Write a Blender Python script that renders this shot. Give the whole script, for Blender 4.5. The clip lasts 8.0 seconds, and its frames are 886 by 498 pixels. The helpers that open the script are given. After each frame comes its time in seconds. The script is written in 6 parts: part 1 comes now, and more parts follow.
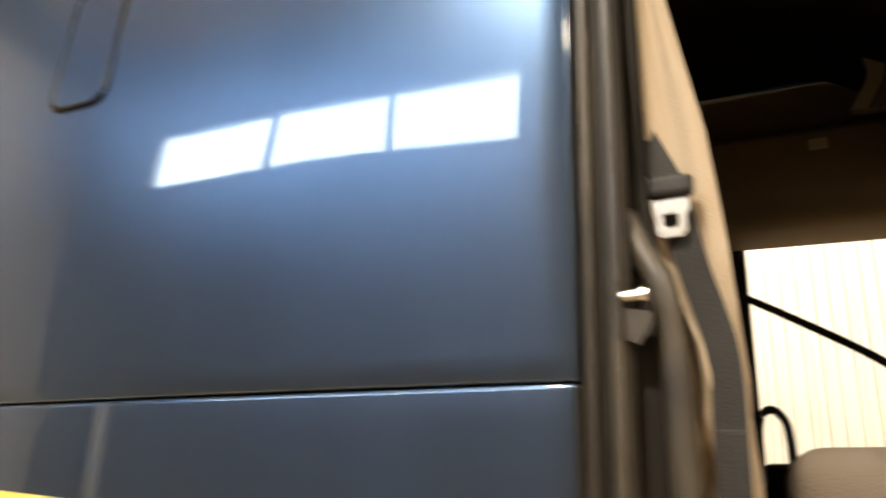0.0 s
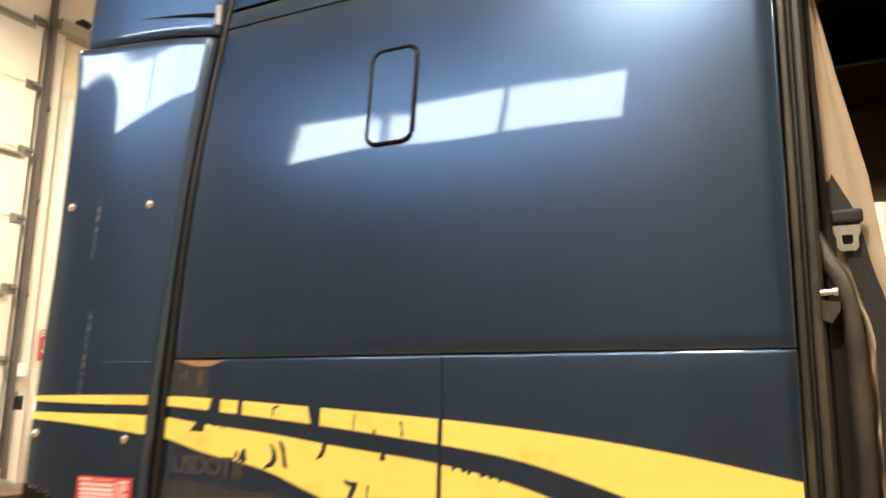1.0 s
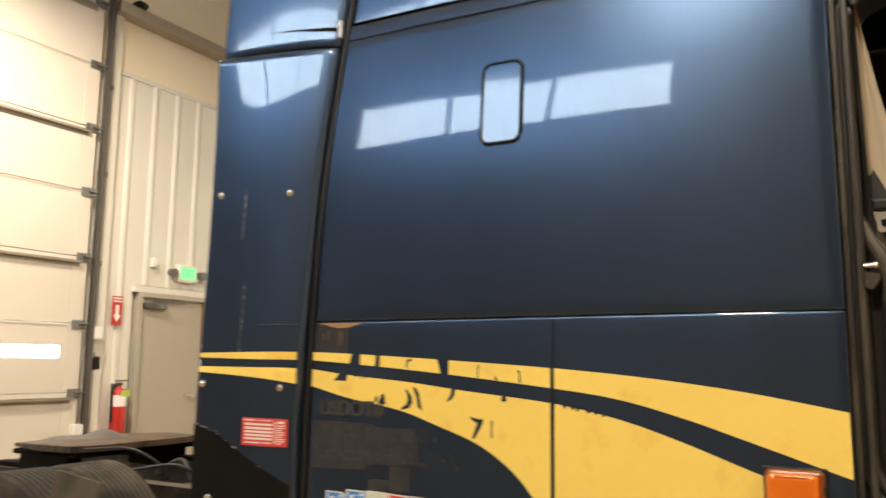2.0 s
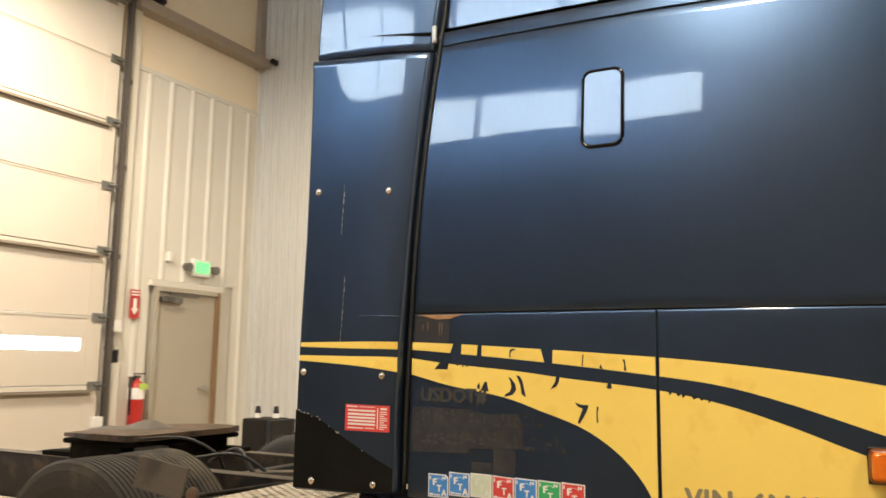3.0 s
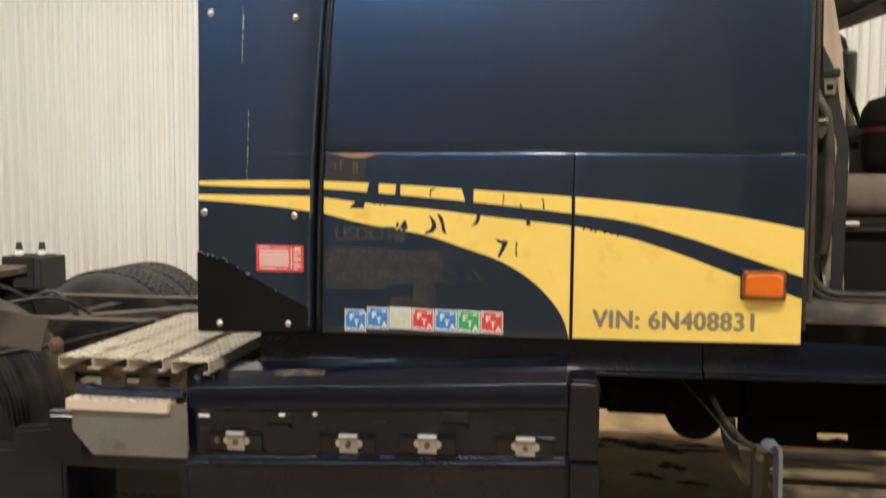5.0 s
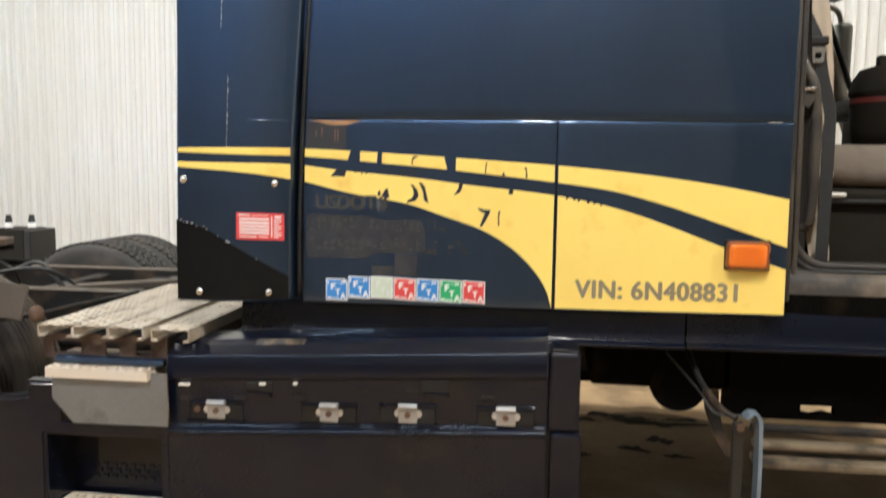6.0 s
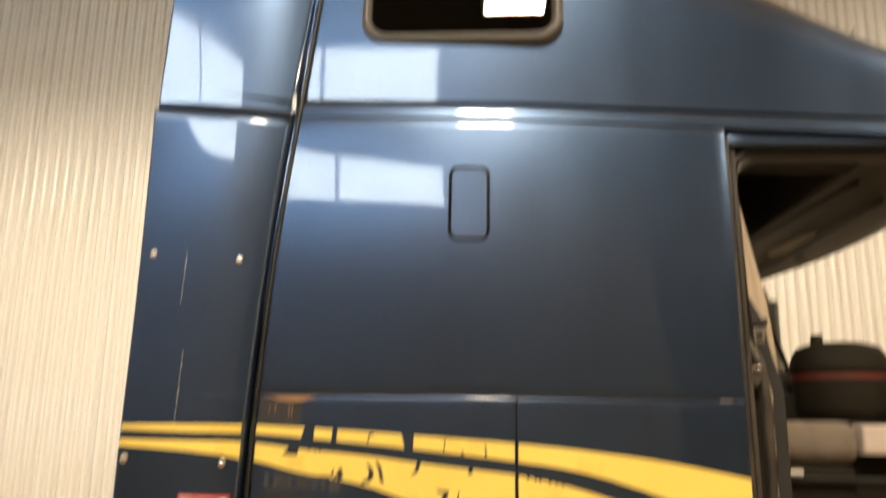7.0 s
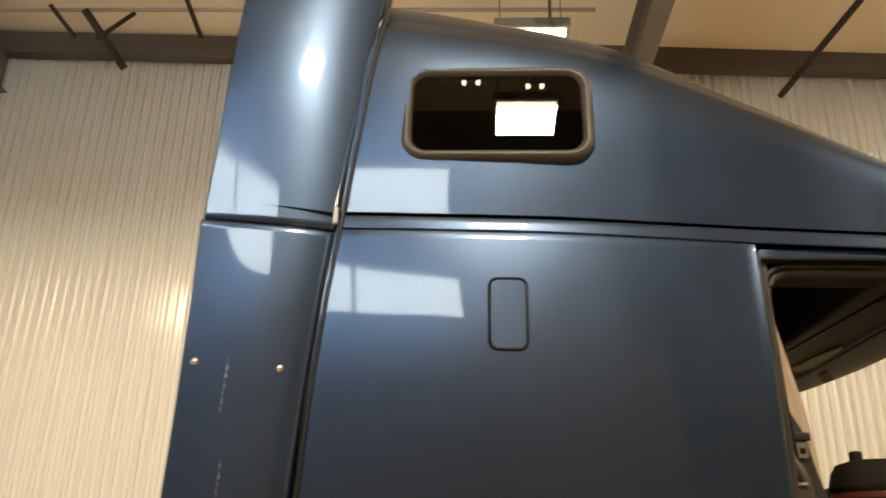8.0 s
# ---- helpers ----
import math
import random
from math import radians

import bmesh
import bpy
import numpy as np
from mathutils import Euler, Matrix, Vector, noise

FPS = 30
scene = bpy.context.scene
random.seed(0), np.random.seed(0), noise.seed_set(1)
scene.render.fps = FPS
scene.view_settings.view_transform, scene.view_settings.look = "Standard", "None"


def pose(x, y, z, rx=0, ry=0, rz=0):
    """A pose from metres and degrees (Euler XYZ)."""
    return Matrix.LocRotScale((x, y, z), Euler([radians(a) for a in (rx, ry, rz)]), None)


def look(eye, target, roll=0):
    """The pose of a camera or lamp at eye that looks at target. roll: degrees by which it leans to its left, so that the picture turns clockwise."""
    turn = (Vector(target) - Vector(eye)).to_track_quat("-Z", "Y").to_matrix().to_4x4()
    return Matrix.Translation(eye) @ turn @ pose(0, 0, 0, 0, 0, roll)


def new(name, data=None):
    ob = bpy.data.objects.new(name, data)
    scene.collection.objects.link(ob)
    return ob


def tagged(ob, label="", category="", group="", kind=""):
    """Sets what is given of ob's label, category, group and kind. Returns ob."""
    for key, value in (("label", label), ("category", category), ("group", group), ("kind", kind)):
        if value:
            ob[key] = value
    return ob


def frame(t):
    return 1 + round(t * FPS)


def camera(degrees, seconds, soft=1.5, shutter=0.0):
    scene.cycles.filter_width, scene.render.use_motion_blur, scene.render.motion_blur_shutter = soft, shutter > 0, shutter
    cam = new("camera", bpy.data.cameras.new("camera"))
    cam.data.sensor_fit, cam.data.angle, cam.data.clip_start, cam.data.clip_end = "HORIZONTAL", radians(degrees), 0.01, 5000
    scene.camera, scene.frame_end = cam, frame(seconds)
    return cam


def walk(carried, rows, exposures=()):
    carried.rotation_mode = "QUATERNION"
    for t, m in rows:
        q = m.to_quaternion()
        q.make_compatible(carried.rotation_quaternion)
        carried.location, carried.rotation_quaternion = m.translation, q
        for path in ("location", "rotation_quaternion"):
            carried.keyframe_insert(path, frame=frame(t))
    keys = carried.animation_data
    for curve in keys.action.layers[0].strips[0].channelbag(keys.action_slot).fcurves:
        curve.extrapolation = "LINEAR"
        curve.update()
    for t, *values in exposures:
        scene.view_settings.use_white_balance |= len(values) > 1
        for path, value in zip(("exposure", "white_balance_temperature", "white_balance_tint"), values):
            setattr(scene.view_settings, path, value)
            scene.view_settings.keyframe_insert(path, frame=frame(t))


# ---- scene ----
cam = camera(58.3, 8.0, soft=1.6, shutter=0.75)
PATH = [
    (0, (1.024, -0.864, 1.471), (0.163, 0.841, 2.064), 1.1),
    (0.2, (0.983, -1.002, 1.481), (0.09, 0.697, 2.041), 1.1),
    (0.5, (0.942, -1.271, 1.425), (0.028, 0.435, 1.931), 0.8),
    (1, (0.88, -1.614, 1.487), (-0.061, 0.109, 1.871), 0.8),
    (1.5, (0.885, -1.896, 1.443), (-0.075, -0.172, 1.773), 0.6),
    (2, (0.862, -2.121, 1.463), (-0.126, -0.406, 1.75), 0.4),
    (2.2, (0.814, -2.23, 1.483), (-0.182, -0.518, 1.76), 0.4),
    (3.3, (0.415, -2.452, 1.423), (-0.42, -0.657, 1.712), 1.1),
    (3.5, (0.283, -2.452, 1.425), (-0.387, -0.591, 1.72), 1.3),
    (4, (0.039, -2.558, 1.452), (-0.274, -0.603, 1.737), 1.3),
    (4.2, (0.024, -2.617, 1.432), (-0.282, -0.665, 1.731), 1.1),
    (4.5, (-0.088, -2.672, 1.436), (-0.344, -0.696, 1.608), 1.0),
    (4.7, (-0.088, -2.674, 1.487), (-0.348, -0.691, 1.454), 0.6),
    (5.8, (-0.057, -2.655, 1.43), (-0.299, -0.682, 1.204), 0.9),
    (6, (-0.032, -2.644, 1.442), (-0.286, -0.671, 1.238), 0.8),
    (6.3, (-0.009, -2.633, 1.445), (-0.255, -0.649, 1.393), 0.6),
    (6.5, (-0.059, -2.64, 1.452), (-0.243, -0.651, 1.551), 1.1),
    (6.7, (-0.091, -2.633, 1.478), (-0.236, -0.651, 1.708), 0.9),
    (7, (-0.099, -2.638, 1.498), (-0.208, -0.69, 1.939), 0.9),
    (7.5, (-0.127, -2.646, 1.494), (-0.206, -0.78, 2.209), 1.0),
    (8, (-0.256, -2.664, 1.46), (-0.351, -0.803, 2.185), 1.3),
]
walk(cam, [(t, look(eye, target, roll)) for t, eye, target, roll in PATH],
     exposures=[(0.0, 1.28, 6900, 10), (0.6, 0.99, 7400, 11), (1.2, 0.84, 7200, 11), (2.2, 0.35, 6900, 10), (4.2, 0.35, 7000, 10),
                (4.8, 0.45, 6400, 10), (5.8, 0.62, 5550, 8), (6.4, 0.90, 6150, 10), (7.2, 0.60, 8000, 12.5), (8.0, 0.37, 8100, 11)])

# ---- world, lights ----
world = bpy.data.worlds.new("world")
scene.world = world
world.use_nodes = True
wn = world.node_tree
sky = wn.nodes.new("ShaderNodeTexSky")
sky.sky_type, sky.sun_disc = "NISHITA", False
sky.sun_elevation, sky.sun_rotation = radians(35), radians(200)
wn.nodes["Background"].inputs["Strength"].default_value = 0.12
wn.links.new(sky.outputs["Color"], wn.nodes["Background"].inputs["Color"])

LAMP_W = 165          # watts of each high-bay lamp
WINDOW_GLOW = 11.0    # daylight in the high windows
EAVE, RIDGE = 6.92, 7.7
WALL_W, WALL_N, WALL_S, WALL_E = -6.0, 4.9, -4.81, 9.0
# the last three are unseen lamps, added to brighten the walls
LAMPS = [(0.14, -3.1, 5.6), (0.14, 2.75, 5.33), (-4.4, 1.0, 5.0), (5.2, 1.6, 6.75), (4.6, -2.6, 5.45)]


# ---- materials ----
def mat(name, color, rough=0.5, metal=0.0, coat=0.0, var=0.12, scale=6.0, fine=90.0, bump=0.05, spec=0.5, stretch=(1, 1, 1), dirt=None, dirt_amount=0.0, dirt_scale=3.0, rough_var=0.12):
    m = bpy.data.materials.new(name)
    m.use_nodes = True
    nt = m.node_tree
    b = nt.nodes["Principled BSDF"]
    b.inputs["Metallic"].default_value = metal
    b.inputs["Specular IOR Level"].default_value = spec
    b.inputs["Coat Weight"].default_value = coat
    b.inputs["Coat Roughness"].default_value = 0.04
    tc = nt.nodes.new("ShaderNodeTexCoord")
    mp = nt.nodes.new("ShaderNodeMapping")
    mp.inputs["Scale"].default_value = stretch
    nt.links.new(tc.outputs["Object"], mp.inputs["Vector"])
    info = nt.nodes.new("ShaderNodeObjectInfo")
    shift = nt.nodes.new("ShaderNodeMath")
    shift.operation = "MULTIPLY"
    shift.inputs[1].default_value = 37.0
    nt.links.new(info.outputs["Random"], shift.inputs[0])
    nt.links.new(shift.outputs[0], mp.inputs["Location"])

    def noise_node(s, detail):
        n = nt.nodes.new("ShaderNodeTexNoise")
        n.inputs["Scale"].default_value, n.inputs["Detail"].default_value = s, detail
        nt.links.new(mp.outputs["Vector"], n.inputs["Vector"])
        return n
    big, small = noise_node(scale, 4), noise_node(fine, 3)
    mix = nt.nodes.new("ShaderNodeMix")
    mix.data_type = "RGBA"
    mix.inputs["A"].default_value = (*[c * (1 - var) for c in color], 1)
    mix.inputs["B"].default_value = (*[min(1, c * (1 + var)) for c in color], 1)
    both = nt.nodes.new("ShaderNodeMath")
    both.operation = "MULTIPLY_ADD"
    both.inputs[1].default_value = 0.35
    add = nt.nodes.new("ShaderNodeMath")
    add.operation = "MULTIPLY"
    add.inputs[1].default_value = 0.65
    nt.links.new(big.outputs["Fac"], add.inputs[0])
    nt.links.new(small.outputs["Fac"], both.inputs[0])
    nt.links.new(add.outputs[0], both.inputs[2])
    nt.links.new(both.outputs[0], mix.inputs["Factor"])
    out = mix.outputs["Result"]
    if dirt:
        patch = noise_node(dirt_scale, 6)
        ramp = nt.nodes.new("ShaderNodeMapRange")
        ramp.inputs["From Min"].default_value, ramp.inputs["From Max"].default_value = 0.62 - 0.3 * dirt_amount, 0.78 - 0.2 * dirt_amount
        nt.links.new(patch.outputs["Fac"], ramp.inputs["Value"])
        over = nt.nodes.new("ShaderNodeMix")
        over.data_type = "RGBA"
        over.inputs["B"].default_value = (*dirt, 1)
        nt.links.new(out, over.inputs["A"])
        nt.links.new(ramp.outputs["Result"], over.inputs["Factor"])
        out = over.outputs["Result"]
    nt.links.new(out, b.inputs["Base Color"])
    rr = nt.nodes.new("ShaderNodeMapRange")
    rr.inputs["To Min"].default_value, rr.inputs["To Max"].default_value = max(0.02, rough - rough_var * rough), min(1, rough + rough_var * rough)
    nt.links.new(both.outputs[0], rr.inputs["Value"])
    nt.links.new(rr.outputs["Result"], b.inputs["Roughness"])
    if bump:
        bp = nt.nodes.new("ShaderNodeBump")
        bp.inputs["Strength"].default_value, bp.inputs["Distance"].default_value = bump, 0.01
        nt.links.new(small.outputs["Fac"], bp.inputs["Height"])
        nt.links.new(bp.outputs["Normal"], b.inputs["Normal"])
    return m


def glow(name, color, strength):
    m = bpy.data.materials.new(name)
    m.use_nodes = True
    b = m.node_tree.nodes["Principled BSDF"]
    b.inputs["Base Color"].default_value = (*color, 1)
    b.inputs["Emission Color"].default_value = (*color, 1)
    b.inputs["Emission Strength"].default_value = strength
    return m


def glass(name, color=(1, 1, 1), rough=0.0, ior=1.3):
    m = bpy.data.materials.new(name)
    m.use_nodes = True
    b = m.node_tree.nodes["Principled BSDF"]
    b.inputs["Base Color"].default_value = (*color, 1)
    b.inputs["Transmission Weight"].default_value = 1.0
    b.inputs["Roughness"].default_value = rough
    b.inputs["IOR"].default_value = ior
    return m


NAVY = mat("navy_paint", (0.038, 0.0665, 0.121), 0.335, 0.90, 1.0, 0.12, 1.6, 22, 0.0, rough_var=0.25, stretch=(3.5, 3.5, 0.45))
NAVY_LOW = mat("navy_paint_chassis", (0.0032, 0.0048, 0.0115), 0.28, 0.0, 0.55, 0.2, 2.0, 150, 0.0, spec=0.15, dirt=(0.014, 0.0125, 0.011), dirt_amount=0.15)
YELLOW = mat("yellow_vinyl", (0.90, 0.655, 0.15), 0.34, 0, 0.7, 0.07, 3, 40, 0.0, dirt=(0.80, 0.52, 0.10), dirt_amount=0.15, dirt_scale=9)
GLOSSBLACK = mat("glossy_black_rubber", (0.003, 0.003, 0.0035), 0.22, 0, 0, 0.2, 20, 120, 0.03, spec=0.25)
BLACK = mat("black_rubber", (0.006, 0.006, 0.006), 0.5, 0, 0, 0.3, 20, 120, 0.15)
SEAL = mat("door_seal", (0.026, 0.022, 0.018), 0.45, 0, 0, 0.25, 12, 120, 0.08, dirt=(0.075, 0.062, 0.044), dirt_amount=0.3)
FRAME = mat("window_frame", (0.060, 0.056, 0.051), 0.45, 0, 0, 0.1, 12, 120, 0.05)
CREAM = mat("cream_metal_sheet", (0.615, 0.61, 0.58), 0.22, 0, 0, 0.03, 0.8, 9, 0.0, stretch=(1, 1, 0.6), rough_var=0.03)
CREAM_W = mat("cream_liner", (0.70, 0.67, 0.60), 0.5, 0, 0, 0.05, 1.5, 40, 0.02)
DARKDOOR = mat("dark_door_panel", (0.055, 0.049, 0.042), 0.6, 0, 0, 0.15, 2, 40, 0.03)
GREYWALL = mat("grey_wall_sheet", (0.145, 0.128, 0.107), 0.6, 0, 0, 0.1, 1.5, 40, 0.02)
DOORWHITE = mat("door_section_white", (0.66, 0.60, 0.52), 0.5, 0, 0, 0.05, 1.5, 60, 0.03)
CEIL = mat("insulation_facing", (0.83, 0.72, 0.55), 0.6, 0, 0, 0.08, 1.2, 30, 0.12)
STEEL = mat("red_oxide_steel", (0.10, 0.085, 0.075), 0.6, 0.1, 0, 0.2, 4, 60, 0.08)
RAFTER = mat("grey_rafter_paint", (0.16, 0.145, 0.125), 0.5, 0.1, 0, 0.15, 4, 60, 0.05)
PURLIN = mat("purlin_paint", (0.36, 0.31, 0.25), 0.5, 0.1, 0, 0.12, 4, 60, 0.05)
RUSTJAMB = mat("brown_jamb", (0.24, 0.15, 0.08), 0.6, 0, 0, 0.2, 4, 60, 0.05)
TANDOOR = mat("tan_door_paint", (0.42, 0.38, 0.31), 0.5, 0, 0, 0.06, 3, 60, 0.03)
CONCRETE = mat("concrete", (0.37, 0.262, 0.145), 0.85, 0, 0, 0.4, 1.3, 35, 0.3, spec=0.25, dirt=(0.20, 0.14, 0.08), dirt_amount=0.45, dirt_scale=3.0)
ALU = mat("worn_aluminium", (0.62, 0.60, 0.56), 0.42, 0.75, 0, 0.15, 8, 120, 0.05)
TREAD = mat("oxidised_tread", (0.50, 0.44, 0.35), 0.6, 0.1, 0, 0.15, 8, 120, 0.08, dirt=(0.30, 0.24, 0.17), dirt_amount=0.3, dirt_scale=9)
GALV = mat("galvanised_sheet", (0.23, 0.23, 0.22), 0.5, 0.5, 0, 0.3, 5, 90, 0.05, dirt=(0.10, 0.092, 0.075), dirt_amount=0.42, dirt_scale=7)
GALV_LIGHT = mat("bright_galvanised", (0.42, 0.41, 0.39), 0.42, 0.6, 0, 0.2, 9, 90, 0.05)
CHROME = mat("steel_bolt", (0.75, 0.74, 0.72), 0.22, 1.0, 0, 0.08, 10, 90, 0.0)
GREASE = mat("greasy_chassis", (0.009, 0.0078, 0.0065), 0.6, 0.1, 0, 0.5, 8, 70, 0.25, dirt=(0.075, 0.047, 0.028), dirt_amount=0.32, dirt_scale=8)
RUST = mat("rusty_plate", (0.15, 0.085, 0.05), 0.7, 0.2, 0, 0.4, 8, 70, 0.2, dirt=(0.05, 0.035, 0.03), dirt_amount=0.4)
# near-black base, taken this dark to carry the shade beneath the truck
UNDER = mat("underbody_black_shade", (0.005, 0.0045, 0.004), 0.9, 0, 0, 0.5, 8, 70, 0.3, spec=0.06, dirt=(0.022, 0.016, 0.010), dirt_amount=0.2, dirt_scale=5)
TYRE = mat("tyre_rubber", (0.035, 0.032, 0.029), 0.8, 0, 0, 0.35, 10, 90, 0.2, dirt=(0.12, 0.10, 0.08), dirt_amount=0.3)
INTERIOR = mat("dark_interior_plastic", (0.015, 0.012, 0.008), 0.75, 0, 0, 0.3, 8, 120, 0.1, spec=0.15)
TRIM = mat("grey_trim_plastic", (0.11, 0.098, 0.08), 0.55, 0, 0, 0.1, 8, 140, 0.06)
TRIM_C = mat("console_plastic", (0.052, 0.047, 0.034), 0.5, 0, 0, 0.15, 8, 140, 0.05, spec=0.3)
LENS = mat("pale_lens", (0.34, 0.30, 0.20), 0.4, 0, 0, 0.1, 8, 140, 0.03)
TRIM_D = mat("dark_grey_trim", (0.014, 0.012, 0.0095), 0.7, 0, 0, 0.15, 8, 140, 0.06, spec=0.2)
MIRRORCASE = mat("mirror_case", (0.12, 0.125, 0.11), 0.5, 0, 0, 0.15, 8, 140, 0.05)
FABRIC = mat("tan_curtain_fabric", (0.41, 0.335, 0.25), 0.9, 0, 0, 0.12, 6, 300, 0.2)
SEATCLOTH = mat("grey_seat_cloth", (0.165, 0.135, 0.105), 0.9, 0, 0, 0.15, 7, 300, 0.3, dirt=(0.10, 0.075, 0.055), dirt_amount=0.45, dirt_scale=8)
BELT = mat("belt_webbing", (0.009, 0.0085, 0.008), 0.7, 0, 0, 0.2, 10, 300, 0.2)
RED = mat("red_sticker", (0.66, 0.06, 0.055), 0.4, 0, 0.2, 0.06, 8, 60, 0.0)
REDPAINT = mat("red_paint", (0.50, 0.03, 0.025), 0.3, 0, 0.5, 0.08, 8, 60, 0.02)
WHITE = mat("white_print", (0.80, 0.78, 0.74), 0.5, 0, 0, 0.04, 8, 60, 0.0)
BLUE = mat("blue_sticker", (0.05, 0.24, 0.62), 0.4, 0, 0.2, 0.06, 8, 60, 0.0)
GREEN = mat("green_sticker", (0.04, 0.40, 0.14), 0.4, 0, 0.2, 0.06, 8, 60, 0.0)
PALE = mat("faded_sticker", (0.58, 0.64, 0.50), 0.5, 0, 0.1, 0.08, 20, 80, 0.0)
PALE_PRINT = mat("faded_print", (0.66, 0.69, 0.62), 0.5, 0, 0.1, 0.05, 20, 80, 0.0)
GREYTEXT = mat("grey_lettering", (0.24, 0.20, 0.13), 0.5, 0, 0, 0.1, 20, 80, 0.0)
RESIDUE = mat("patchy_residue", (0.017, 0.019, 0.025), 0.6, 0, 0, 0.3, 30, 120, 0.05, dirt=(0.033, 0.032, 0.031), dirt_amount=0.65, dirt_scale=22)
RIMAMBER = mat("dark_amber_rim", (0.22, 0.05, 0.006), 0.3, 0, 0.6, 0.1, 20, 200, 0.05)
DUSTTYRE = mat("dusty_tyre", (0.030, 0.025, 0.020), 0.85, 0, 0, 0.4, 10, 90, 0.25, dirt=(0.13, 0.105, 0.075), dirt_amount=0.35)
GHOST = mat("glue_residue", (0.036, 0.036, 0.036), 0.75, 0, 0, 0.4, 30, 120, 0.05)
ORANGE = mat("amber_lens", (0.78, 0.17, 0.008), 0.18, 0, 1.0, 0.08, 20, 200, 0.1)
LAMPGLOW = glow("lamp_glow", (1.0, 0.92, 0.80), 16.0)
SKYGLOW = glow("daylight_backdrop", (0.72, 0.86, 1.0), WINDOW_GLOW)
EXITGLOW = glow("exit_green", (0.04, 0.80, 0.18), 1.6)
DARKGLASS = glass("tinted_glass", (0.10, 0.10, 0.10), ior=1.52)
CLEAR = glass("clear_glass", (0.92, 0.95, 0.95))


# ---- mesh helpers ----
def part(name, bm, material, parent=None, label="", smooth=False):
    me = bpy.data.meshes.new(name)
    bm.normal_update()
    bm.to_mesh(me)
    bm.free()
    if material:
        me.materials.append(material)
    if smooth:
        for p in me.polygons:
            p.use_smooth = True
    ob = new(name, me)
    if parent:
        ob.parent = parent
        ob.matrix_parent_inverse = parent.matrix_world.inverted() if parent.type == "EMPTY" else Matrix()
    if label:
        ob["label"] = label
    return ob


def thing(name, at, label, category, group="", kind=""):
    ob = new(name)
    ob.location = at
    ob.matrix_world = Matrix.Translation(at)
    ob.empty_display_size = 0.1
    return tagged(ob, label, category, group, kind)


def box(bm, x0, x1, y0, y1, z0, z1, bevel=0.0, m=None, seg=2):
    r = bmesh.ops.create_cube(bm, size=1.0, matrix=Matrix.Translation(((x0 + x1) / 2, (y0 + y1) / 2, (z0 + z1) / 2)) @ Matrix.Diagonal((abs(x1 - x0), abs(y1 - y0), abs(z1 - z0), 1)))
    vs = r["verts"]
    if bevel:
        es = list({e for v in vs for e in v.link_edges})
        rb = bmesh.ops.bevel(bm, geom=es, offset=bevel, segments=seg, affect="EDGES", profile=0.5)
        vs = list({v for f in rb["faces"] for v in f.verts} | {v for v in vs if v.is_valid})
    if m is not None:
        bmesh.ops.transform(bm, matrix=m, verts=vs)
    return vs


def boxed(*a, **k):
    bm = bmesh.new()
    box(bm, *a, **k)
    return bm


def cyl(bm, p, q, r, r2=None, seg=16, cap=True):
    p, q = Vector(p), Vector(q)
    d = q - p
    m = Matrix.Translation((p + q) / 2) @ d.to_track_quat("Z", "Y").to_matrix().to_4x4()
    return bmesh.ops.create_cone(bm, cap_ends=cap, segments=seg, radius1=r, radius2=r if r2 is None else r2, depth=d.length, matrix=m)["verts"]


def rod(p, q, r, r2=None, seg=16):
    bm = bmesh.new()
    cyl(bm, p, q, r, r2, seg)
    return bm


def grid(bm, fn, us, vs):
    rows = [[bm.verts.new(fn(u, v)) for u in us] for v in vs]
    for a, b in zip(rows, rows[1:]):
        for i in range(len(us) - 1):
            bm.faces.new((a[i], a[i + 1], b[i + 1], b[i]))
    return rows


def span(a, b, n):
    return [a + (b - a) * i / n for i in range(n + 1)]


def tube(bm, pts, r, seg=10):
    """A round tube along points."""
    pts = [Vector(p) for p in pts]
    rings = []
    for i, p in enumerate(pts):
        d = (pts[min(i + 1, len(pts) - 1)] - pts[max(i - 1, 0)]).normalized()
        side = d.cross(Vector((0, 0, 1)) if abs(d.z) < 0.9 else Vector((1, 0, 0))).normalized()
        up = side.cross(d)
        rings.append([bm.verts.new(p + r * (math.cos(a) * side + math.sin(a) * up)) for a in [2 * math.pi * k / seg for k in range(seg)]])
    for a, b in zip(rings, rings[1:]):
        for k in range(seg):
            bm.faces.new((a[k], a[(k + 1) % seg], b[(k + 1) % seg], b[k]))
    bm.faces.new(rings[0][::-1])
    bm.faces.new(rings[-1])
    return bm


def smooth_path(pts, n=6):
    """Catmull-Rom through points."""
    pts = [Vector(p) for p in pts]
    ext = [2 * pts[0] - pts[1]] + pts + [2 * pts[-1] - pts[-2]]
    out = []
    for a, b, c, d in zip(ext, ext[1:], ext[2:], ext[3:]):
        for i in range(n):
            t = i / n
            out.append(0.5 * (2 * b + (c - a) * t + (2 * a - 5 * b + 4 * c - d) * t * t + (3 * b - a - 3 * c + d) * t ** 3))
    return out + [pts[-1]]


def rounded_rect(x0, x1, z0, z1, r, n=6):
    pts = []
    for cx, cz, a0 in ((x1 - r, z1 - r, 0), (x0 + r, z1 - r, 90), (x0 + r, z0 + r, 180), (x1 - r, z0 + r, 270)):
        pts += [(cx + r * math.cos(radians(a0 + 90 * k / n)), cz + r * math.sin(radians(a0 + 90 * k / n))) for k in range(n + 1)]
    return pts


